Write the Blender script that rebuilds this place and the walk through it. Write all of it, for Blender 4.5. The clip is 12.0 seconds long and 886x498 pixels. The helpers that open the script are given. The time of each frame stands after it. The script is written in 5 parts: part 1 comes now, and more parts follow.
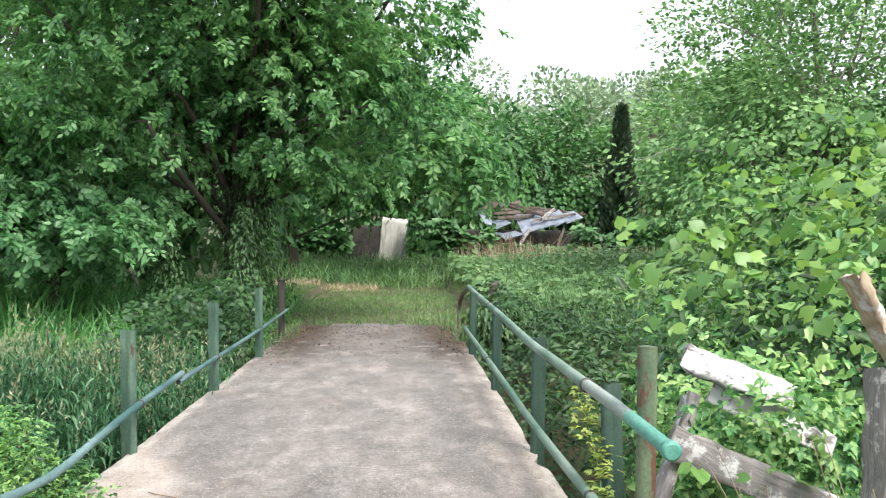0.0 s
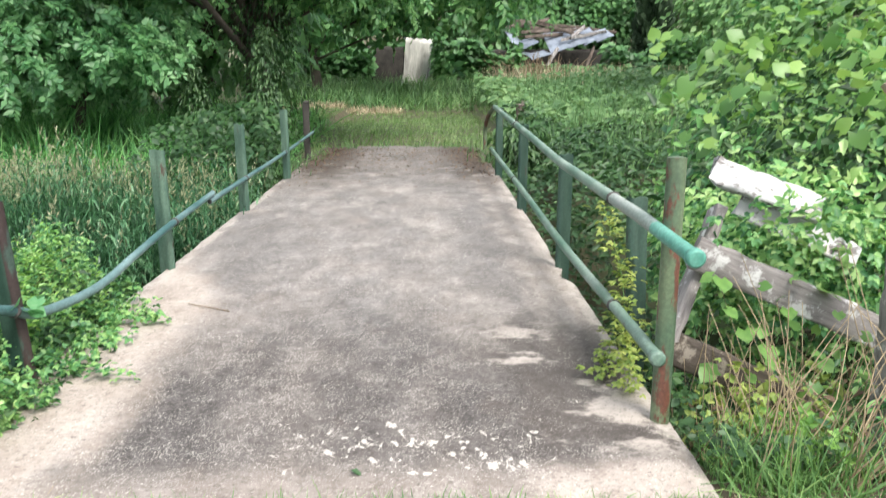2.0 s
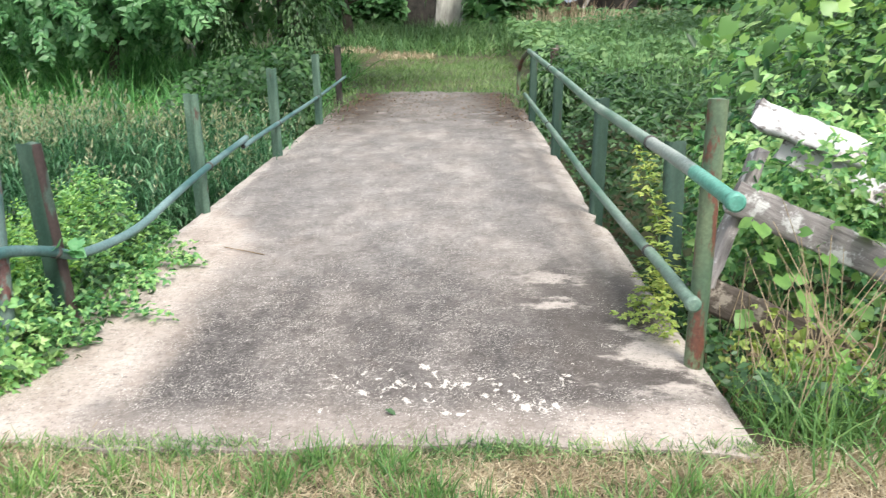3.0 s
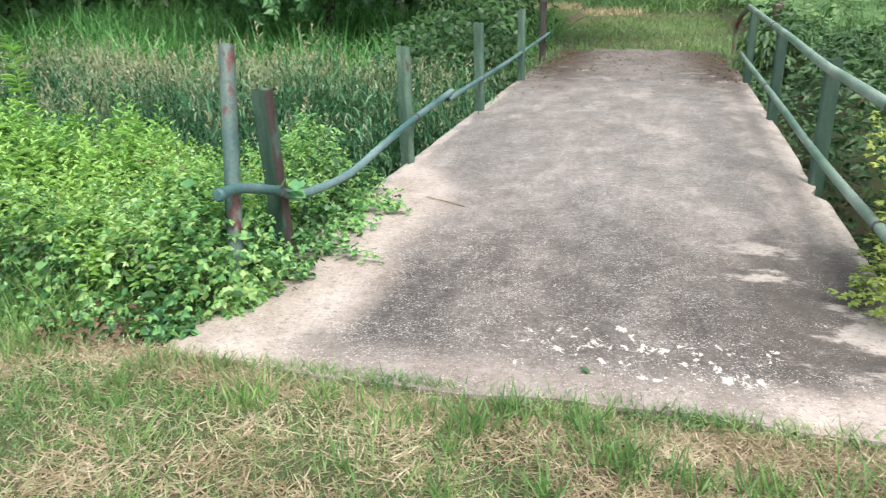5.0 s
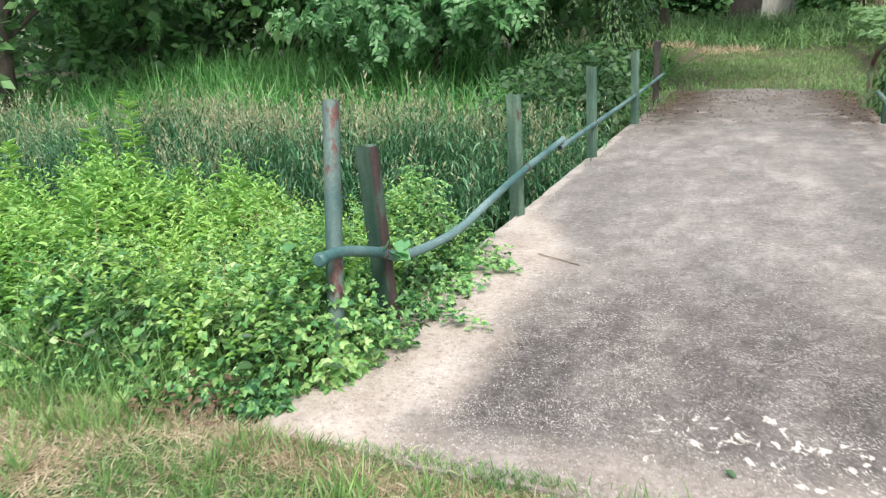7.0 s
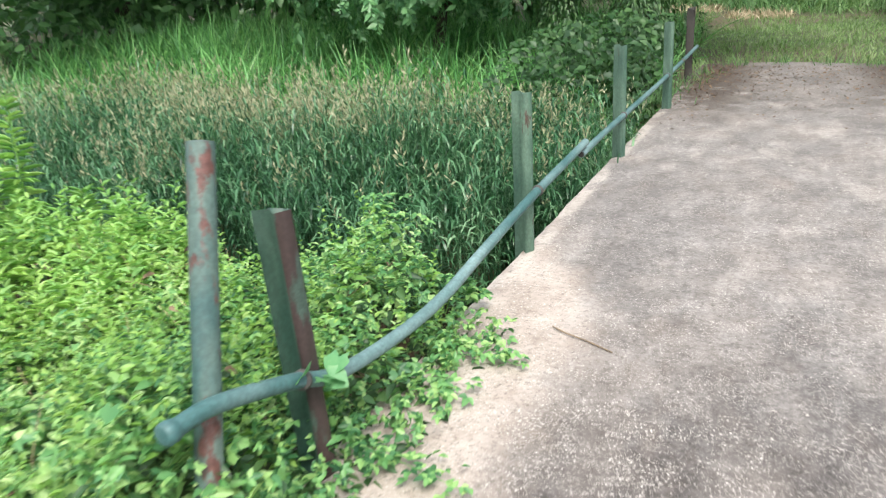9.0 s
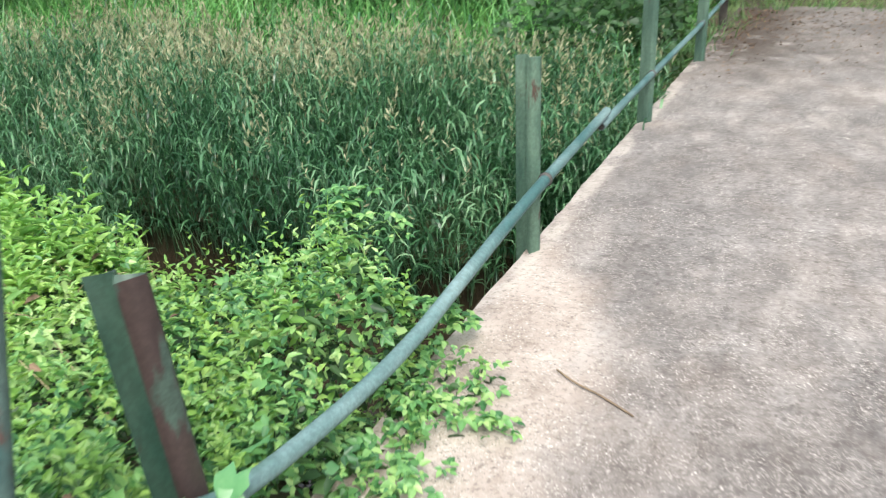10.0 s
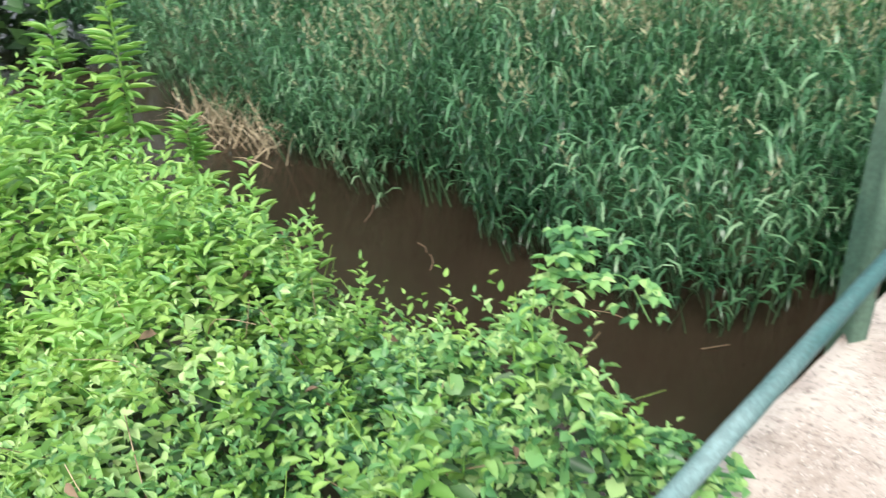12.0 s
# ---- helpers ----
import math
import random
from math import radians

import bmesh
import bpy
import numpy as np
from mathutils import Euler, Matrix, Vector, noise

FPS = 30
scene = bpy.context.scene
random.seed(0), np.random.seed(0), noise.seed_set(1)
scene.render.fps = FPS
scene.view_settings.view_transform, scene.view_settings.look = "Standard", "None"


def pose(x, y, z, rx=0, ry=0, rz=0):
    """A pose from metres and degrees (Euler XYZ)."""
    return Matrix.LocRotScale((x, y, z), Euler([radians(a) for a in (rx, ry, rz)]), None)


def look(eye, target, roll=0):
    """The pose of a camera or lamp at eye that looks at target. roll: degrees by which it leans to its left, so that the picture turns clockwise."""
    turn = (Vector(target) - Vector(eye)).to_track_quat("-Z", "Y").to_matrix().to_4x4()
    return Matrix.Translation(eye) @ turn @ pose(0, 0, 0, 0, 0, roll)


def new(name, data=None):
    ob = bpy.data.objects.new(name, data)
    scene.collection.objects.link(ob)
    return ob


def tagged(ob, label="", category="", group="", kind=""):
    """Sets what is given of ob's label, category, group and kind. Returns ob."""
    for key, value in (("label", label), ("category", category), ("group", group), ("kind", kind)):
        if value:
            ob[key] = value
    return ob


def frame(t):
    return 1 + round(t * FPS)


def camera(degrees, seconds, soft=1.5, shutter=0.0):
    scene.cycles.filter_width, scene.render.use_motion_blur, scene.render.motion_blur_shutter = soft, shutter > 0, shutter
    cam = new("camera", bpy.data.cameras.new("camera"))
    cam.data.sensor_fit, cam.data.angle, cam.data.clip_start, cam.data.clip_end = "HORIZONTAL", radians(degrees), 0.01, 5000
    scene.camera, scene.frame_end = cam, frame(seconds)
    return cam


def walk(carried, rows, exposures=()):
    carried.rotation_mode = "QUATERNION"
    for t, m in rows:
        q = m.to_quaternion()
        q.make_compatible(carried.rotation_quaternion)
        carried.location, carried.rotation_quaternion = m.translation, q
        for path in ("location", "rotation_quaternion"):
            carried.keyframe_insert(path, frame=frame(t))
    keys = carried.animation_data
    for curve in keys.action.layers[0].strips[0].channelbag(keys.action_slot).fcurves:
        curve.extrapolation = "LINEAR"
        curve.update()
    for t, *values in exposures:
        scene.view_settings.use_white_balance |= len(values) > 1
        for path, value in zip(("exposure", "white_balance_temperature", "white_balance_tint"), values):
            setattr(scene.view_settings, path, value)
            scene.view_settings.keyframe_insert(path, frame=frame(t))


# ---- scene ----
cam = camera(57.9, 12.0, soft=1.2, shutter=0.6)
PATH = [
    (0, (0.447, -1.961, 1.541), (0.553, 0.037, 1.533), 0.7),
    (0.5, (0.435, -1.964, 1.541), (0.555, 0.032, 1.51), 0.8),
    (1, (0.442, -1.958, 1.527), (0.549, 0.033, 1.369), 0.6),
    (1.5, (0.44, -1.946, 1.498), (0.517, 0.028, 1.183), 0.4),
    (2, (0.442, -1.953, 1.489), (0.486, -0.002, 1.048), 0.1),
    (2.5, (0.434, -1.947, 1.478), (0.451, -0.017, 0.955), 0.0),
    (4.3, (0.405, -1.946, 1.451), (0.084, -0.074, 0.822), -0.4),
    (4.5, (0.39, -1.947, 1.45), (0.007, -0.092, 0.805), -0.4),
    (5, (0.365, -1.963, 1.453), (-0.123, -0.14, 0.792), -0.5),
    (5.5, (0.363, -1.975, 1.466), (-0.169, -0.147, 0.855), -0.7),
    (6, (0.349, -1.987, 1.481), (-0.253, -0.159, 0.938), -1.0),
    (6.5, (0.3, -1.908, 1.475), (-0.366, -0.101, 0.937), -1.6),
    (7, (0.227, -1.648, 1.471), (-0.514, 0.123, 0.91), -2.3),
    (8.8, (-0.151, -0.324, 1.532), (-0.914, 1.415, 0.904), -2.6),
    (9, (-0.21, -0.146, 1.513), (-0.968, 1.586, 0.862), -2.1),
    (9.5, (-0.347, 0.285, 1.519), (-1.083, 1.999, 0.797), -1.9),
    (10, (-0.427, 0.711, 1.506), (-1.2, 2.375, 0.71), -1.4),
    (10.5, (-0.599, 1.051, 1.503), (-1.447, 2.638, 0.631), -3.1),
    (11, (-0.739, 1.276, 1.523), (-1.663, 2.777, 0.577), -2.7),
    (11.5, (-0.813, 1.504, 1.511), (-1.937, 2.847, 0.546), -1.3),
    (12, (-0.887, 1.672, 1.507), (-2.16, 2.869, 0.533), -2.0),
]
walk(cam, [(t, look(eye, target, roll)) for t, eye, target, roll in PATH], [(0.0, 1.08), (2.5, 1.08), (4.5, 0.98), (7.0, 0.98), (9.0, 1.10), (10.5, 1.02), (11.5, 0.98), (12.0, 1.12)])

# ---- world and light ----
world = bpy.data.worlds.new("sky")
scene.world = world
world.use_nodes = True
wn = world.node_tree.nodes
sky = wn.new("ShaderNodeTexSky")
sky.sky_type, sky.sun_disc = "NISHITA", False
sky.sun_elevation, sky.sun_rotation = radians(52), radians(150)
sky.dust_density, sky.air_density, sky.ozone_density = 4.0, 1.0, 1.0
wn["Background"].inputs["Strength"].default_value = 0.14
cloud = wn.new("ShaderNodeMix")
cloud.data_type = "RGBA"
cloud.inputs[0].default_value, cloud.inputs[7].default_value = 0.6, (7.6, 7.9, 8.2, 1)
world.node_tree.links.new(sky.outputs[0], cloud.inputs[6])
world.node_tree.links.new(cloud.outputs[2], wn["Background"].inputs["Color"])
sun = new("sun", bpy.data.lights.new("sun", "SUN"))
sun.data.energy, sun.data.angle, sun.data.color = 2.6, radians(22), (1.0, 0.96, 0.88)
az, el = radians(150), radians(52)
sun.matrix_world = look((0, 0, 30), Vector((0, 0, 30)) - Vector((math.sin(az) * math.cos(el), math.cos(az) * math.cos(el), math.sin(el))))

rng = np.random.default_rng(7)


# ---- mesh helpers ----
class Soup:
    """Collects vertices and faces of one part."""

    def __init__(self):
        self.v, self.idx, self.size, self.n = [], [], [], 0

    def add(self, v, f):
        v, f = np.asarray(v, float).reshape(-1, 3), np.asarray(f, int)
        self.v.append(v)
        self.idx.append((f + self.n).ravel())
        self.size.append(np.full(len(f), f.shape[1]))
        self.n += len(v)
        return self

    def build(self, name, mat, smooth=False):
        me = bpy.data.meshes.new(name)
        v, idx, size = np.concatenate(self.v), np.concatenate(self.idx), np.concatenate(self.size)
        me.vertices.add(len(v))
        me.vertices.foreach_set("co", v.astype(np.float32).ravel())
        me.loops.add(len(idx))
        me.loops.foreach_set("vertex_index", idx.astype(np.int32))
        me.polygons.add(len(size))
        me.polygons.foreach_set("loop_start", np.concatenate([[0], np.cumsum(size)[:-1]]).astype(np.int32))
        me.polygons.foreach_set("loop_total", size.astype(np.int32))
        if smooth:
            me.polygons.foreach_set("use_smooth", np.ones(len(size), bool))
        me.update(calc_edges=True)
        me.validate()
        me.materials.append(mat)
        return new(name, me)


def unit(a):
    return a / np.maximum(np.linalg.norm(a, axis=-1, keepdims=True), 1e-9)


def turns(d, n):
    """Turns whose y axis lies along d and whose z axis lies near n."""
    y = unit(d)
    x = unit(np.cross(y, n))
    return np.stack([x, y, np.cross(x, y)], -1)


def scatter(soup, tv, tf, pos, rot, scale):
    """Copies of a small template into a soup."""
    scale = np.asarray(scale, float)
    scale = scale[:, None, None] if scale.ndim == 1 else scale[:, None, :]
    v = np.einsum("nij,nkj->nki", rot, tv[None] * scale) + pos[:, None]
    f = tf[None] + (np.arange(len(pos)) * len(tv))[:, None, None]
    return soup.add(v.reshape(-1, 3), f.reshape(-1, tf.shape[1]))


def tube(soup, pts, radii, segs=8, caps=True):
    pts = np.asarray(pts, float)
    radii = np.broadcast_to(np.asarray(radii, float), len(pts))
    tang = unit(np.gradient(pts, axis=0))
    ref = np.array([0.0, 0.0, 1.0]) if abs(tang[0][2]) < 0.9 else np.array([1.0, 0.0, 0.0])
    rings, a = [], np.linspace(0, 2 * np.pi, segs, endpoint=False)
    for p, t, r in zip(pts, tang, radii):
        u = unit(ref - t * (ref @ t))
        w = np.cross(t, u)
        ref = u
        rings.append(p + r * (np.cos(a)[:, None] * u + np.sin(a)[:, None] * w))
    v = np.concatenate(rings)
    i = np.arange(segs)
    j = (i + 1) % segs
    f = np.concatenate([np.stack([k * segs + i, k * segs + j, (k + 1) * segs + j, (k + 1) * segs + i], 1) for k in range(len(pts) - 1)])
    soup.add(v, f)
    if caps:
        for ring, t, s in ((rings[0], pts[0], -1), (rings[-1], pts[-1], 1)):
            c = np.concatenate([ring, [t + s * 0.15 * radii[0] * tang[0 if s < 0 else -1]]])
            tri = np.stack([i, j, np.full(segs, segs)], 1)
            soup.add(c, tri if s > 0 else tri[:, ::-1])
    return soup


def smooth_line(pts, n=24):
    """A Catmull-Rom line through the points."""
    p = np.asarray(pts, float)
    p = np.concatenate([[2 * p[0] - p[1]], p, [2 * p[-1] - p[-2]]])
    out = []
    for k in range(1, len(p) - 2):
        m = max(2, n // (len(p) - 3))
        t = np.linspace(0, 1, m, endpoint=k == len(p) - 3)[:, None]
        a, b, c, d = p[k - 1], p[k], p[k + 1], p[k + 2]
        out.append(0.5 * (2 * b + (c - a) * t + (2 * a - 5 * b + 4 * c - d) * t**2 + (3 * b - a - 3 * c + d) * t**3))
    return np.concatenate(out)


def hull(soup, p, q, w, h, up=(0, 0, 1), rough=0.0, seg=10):
    """A plank or beam from p to q, w across and h along up, with worn, uneven edges."""
    p, q = np.asarray(p, float), np.asarray(q, float)
    d = unit(q - p)
    x = unit(np.cross(d, up))
    z = np.cross(x, d)
    prof = np.array([(-1, -0.8), (-0.85, -1), (0.85, -1), (1, -0.8), (1, 0.8), (0.85, 1), (-0.85, 1), (-1, 0.8)]) * (w / 2, h / 2)
    rings = []
    for k in range(seg + 1):
        jit = rng.normal(0, rough, (8, 2)) if rough else 0
        pr = prof + jit
        end = d * (rng.normal(0, rough * 3, (8, 1)) if rough and k in (0, seg) else np.zeros((8, 1)))
        rings.append(p + (q - p) * k / seg + pr[:, :1] * x + pr[:, 1:] * z + end)
    v = np.concatenate(rings)
    i = np.arange(8)
    j = (i + 1) % 8
    soup.add(v, np.concatenate([np.stack([k * 8 + j, k * 8 + i, k * 8 + 8 + i, k * 8 + 8 + j], 1) for k in range(seg)]))
    soup.add(rings[0], [list(range(8))])
    soup.add(rings[-1], [list(range(7, -1, -1))])
    return soup


def fbm(x, y, s, seed=0.0):
    """Smooth uneven field of -1 to 1 from a few waves."""
    out, amp = 0.0, 0.0
    for k in range(1, 6):
        a = 2.4 * k + seed
        out = out + np.sin((x * np.cos(a) + y * np.sin(a)) * s * (0.6 + 0.55 * k) + 7.1 * k + seed * 3) / k**0.5
        amp += 1 / k**0.5
    return out / amp * 1.6


def thing(name, label, category, parts, kind="", group="", at=(0, 0, 0)):
    """An empty at the base of a thing, with its parts below it."""
    e = new(name)
    e.location = at
    inv = Matrix.Translation(at).inverted()
    for p in parts:
        p.parent, p.matrix_parent_inverse = e, inv
    return tagged(e, label, category, group, kind)


# ---- materials ----
def nodes_of(name):
    m = bpy.data.materials.new(name)
    m.use_nodes = True
    return m, m.node_tree.nodes, m.node_tree.links, m.node_tree.nodes["Principled BSDF"]


def ramp(n, stops, interp="LINEAR"):
    r = n.new("ShaderNodeValToRGB")
    r.color_ramp.interpolation = interp
    while len(r.color_ramp.elements) < len(stops):
        r.color_ramp.elements.new(0.5)
    for e, (p, c) in zip(r.color_ramp.elements, stops):
        e.position, e.color = p, (*c, 1) if len(c) == 3 else c
    return r


def noise_tex(n, l, scale, detail=4, rough=0.55, vec=None, stretch=None):
    t = n.new("ShaderNodeTexNoise")
    t.inputs["Scale"].default_value, t.inputs["Detail"].default_value, t.inputs["Roughness"].default_value = scale, detail, rough
    if vec is None:
        vec = n.new("ShaderNodeTexCoord").outputs["Object"]
    if stretch:
        mp = n.new("ShaderNodeMapping")
        mp.inputs["Scale"].default_value = stretch
        l.new(vec, mp.inputs["Vector"])
        vec = mp.outputs[0]
    l.new(vec, t.inputs["Vector"])
    return t


def mix_rgb(n, l, fac, a, b, blend="MIX"):
    m = n.new("ShaderNodeMix")
    m.data_type, m.blend_type = "RGBA", blend
    for s, v in ((m.inputs[0], fac), (m.inputs[6], a), (m.inputs[7], b)):
        if isinstance(v, (int, float)):
            s.default_value = v
        elif isinstance(v, tuple):
            s.default_value = (*v, 1)
        else:
            l.new(v, s)
    return m.outputs[2]


def bump(n, l, height, bsdf, strength=0.3, dist=0.01):
    b = n.new("ShaderNodeBump")
    b.inputs["Strength"].default_value, b.inputs["Distance"].default_value = strength, dist
    l.new(height, b.inputs["Height"])
    l.new(b.outputs[0], bsdf.inputs["Normal"])
    return b


def leaf_mat(name, cols, rough=0.5, trans=0.35, patch=0.6, spec=0.5):
    """Leaves: each one of its own tone between the colours, in patches, some light coming through."""
    m, n, l, b = nodes_of(name)
    g = n.new("ShaderNodeNewGeometry")
    r = ramp(n, [(k / (len(cols) - 1), c) for k, c in enumerate(cols)])
    t = noise_tex(n, l, patch, 3)
    add = n.new("ShaderNodeMath")
    add.operation = "MULTIPLY_ADD"
    add.inputs[1].default_value = 0.75
    mul = n.new("ShaderNodeMath")
    mul.operation = "MULTIPLY_ADD"
    mul.inputs[1].default_value, mul.inputs[2].default_value = 1.5, -0.63
    l.new(t.outputs[0], mul.inputs[0])
    l.new(g.outputs["Random Per Island"], add.inputs[0])
    l.new(mul.outputs[0], add.inputs[2])
    l.new(add.outputs[0], r.inputs[0])
    l.new(r.outputs[0], b.inputs["Base Color"])
    b.inputs["Roughness"].default_value = rough
    b.inputs["Specular IOR Level"].default_value = spec
    tr = n.new("ShaderNodeBsdfTranslucent")
    hs = n.new("ShaderNodeHueSaturation")
    hs.inputs["Hue"].default_value, hs.inputs["Saturation"].default_value, hs.inputs["Value"].default_value = 0.485, 1.1, 1.25
    l.new(r.outputs[0], hs.inputs["Color"])
    l.new(hs.outputs[0], tr.inputs["Color"])
    mx = n.new("ShaderNodeMixShader")
    mx.inputs[0].default_value = trans
    l.new(b.outputs[0], mx.inputs[1])
    l.new(tr.outputs[0], mx.inputs[2])
    l.new(mx.outputs[0], n["Material Output"].inputs[0])
    return m


def bark_mat(name, a, b_, scale=14):
    m, n, l, b = nodes_of(name)
    t = noise_tex(n, l, scale, 6, 0.65, stretch=(1, 1, 0.25))
    t2 = noise_tex(n, l, 1.5, 3)
    r = ramp(n, [(0.3, a), (0.7, b_)])
    l.new(t.outputs[0], r.inputs[0])
    c = mix_rgb(n, l, t2.outputs[0], r.outputs[0], tuple(0.6 * v for v in b_))
    l.new(c, b.inputs["Base Color"])
    b.inputs["Roughness"].default_value = 0.9
    bump(n, l, t.outputs[0], b, 0.8, 0.02)
    return m


def paint_mat(name, paint, pale, rust, rust_amount=0.56, stretch=(1, 1, 0.35), metal=0.0):
    """Old weathered paint on steel: chalky patches, scuffs and rust."""
    m, n, l, b = nodes_of(name)
    big, fine = noise_tex(n, l, 5, 5, 0.6, stretch=stretch), noise_tex(n, l, 60, 4, 0.7)
    r = ramp(n, [(0.38, paint), (0.55, tuple(0.5 * (p + q) for p, q in zip(paint, pale))), (0.68, pale)])
    l.new(big.outputs[0], r.inputs[0])
    dirt = ramp(n, [(0.42, (0.55, 0.55, 0.55)), (0.6, (1, 1, 1))])
    l.new(fine.outputs[0], dirt.inputs[0])
    c = mix_rgb(n, l, 0.6, r.outputs[0], dirt.outputs[0], "MULTIPLY")
    spots = noise_tex(n, l, 9, 6, 0.68, stretch=stretch)
    mask = ramp(n, [(rust_amount, (0, 0, 0)), (rust_amount + 0.05, (1, 1, 1))])
    l.new(spots.outputs[0], mask.inputs[0])
    rr = ramp(n, [(0.35, tuple(0.5 * v for v in rust)), (0.65, rust)])
    l.new(fine.outputs[0], rr.inputs[0])
    l.new(mix_rgb(n, l, mask.outputs[0], c, rr.outputs[0]), b.inputs["Base Color"])
    b.inputs["Roughness"].default_value = 0.55
    bump(n, l, fine.outputs[0], b, 0.25, 0.003)
    return m


def wood_mat(name, a, b_, c_, axis=(1, 12, 12), paint=None):
    """Silvered, cracked timber; paint: the colour of what paint is left on it."""
    m, n, l, b = nodes_of(name)
    grain = noise_tex(n, l, 6, 8, 0.7, stretch=axis)
    stain = noise_tex(n, l, 5, 4)
    r = ramp(n, [(0.32, c_), (0.48, a), (0.66, b_)])
    l.new(grain.outputs[0], r.inputs[0])
    col = mix_rgb(n, l, stain.outputs[0], r.outputs[0], tuple(0.7 * v for v in a))
    lichen, lk = noise_tex(n, l, 11, 6, 0.7), ramp(n, [(0.54, (0, 0, 0)), (0.62, (1, 1, 1))])
    l.new(lichen.outputs[0], lk.inputs[0])
    col = mix_rgb(n, l, lk.outputs[0], col, tuple(min(0.5, 1.5 * v) for v in b_))
    if paint:
        flake = noise_tex(n, l, 4, 6, 0.7, stretch=(1, 2, 2))
        k = ramp(n, [(0.46, (0, 0, 0)), (0.5, (1, 1, 1))])
        l.new(flake.outputs[0], k.inputs[0])
        col = mix_rgb(n, l, k.outputs[0], col, paint)
    l.new(col, b.inputs["Base Color"])
    b.inputs["Roughness"].default_value = 0.85
    bump(n, l, grain.outputs[0], b, 0.7, 0.008)
    return m


def plain_mat(name, a, b_, scale=8, rough=0.8, metal=0.0):
    m, n, l, b = nodes_of(name)
    t = noise_tex(n, l, scale, 6, 0.65)
    r = ramp(n, [(0.35, a), (0.65, b_)])
    l.new(t.outputs[0], r.inputs[0])
    l.new(r.outputs[0], b.inputs["Base Color"])
    b.inputs["Roughness"].default_value, b.inputs["Metallic"].default_value = rough, metal
    bump(n, l, t.outputs[0], b, 0.4, 0.01)
    return m


def ground_mat():
    m, n, l, b = nodes_of("soil")
    t, t2 = noise_tex(n, l, 3, 8, 0.7), noise_tex(n, l, 0.35, 4)
    r = ramp(n, [(0.3, (0.03, 0.024, 0.015)), (0.5, (0.07, 0.055, 0.032)), (0.7, (0.12, 0.10, 0.06))])
    l.new(t.outputs[0], r.inputs[0])
    k = ramp(n, [(0.42, (0, 0, 0)), (0.6, (1, 1, 1))])
    l.new(t2.outputs[0], k.inputs[0])
    l.new(mix_rgb(n, l, k.outputs[0], r.outputs[0], (0.045, 0.07, 0.022)), b.inputs["Base Color"])
    b.inputs["Roughness"].default_value = 0.95
    bump(n, l, t.outputs[0], b, 0.8, 0.03)
    return m


def water_mat():
    m, n, l, b = nodes_of("muddy_water")
    t = noise_tex(n, l, 0.8, 4)
    r = ramp(n, [(0.3, (0.017, 0.012, 0.008)), (0.7, (0.029, 0.021, 0.014))])
    l.new(t.outputs[0], r.inputs[0])
    l.new(r.outputs[0], b.inputs["Base Color"])
    b.inputs["Roughness"].default_value = 0.12
    w = noise_tex(n, l, 5, 3, stretch=(0.6, 1.6, 1))
    bump(n, l, w.outputs[0], b, 0.08, 0.02)
    return m


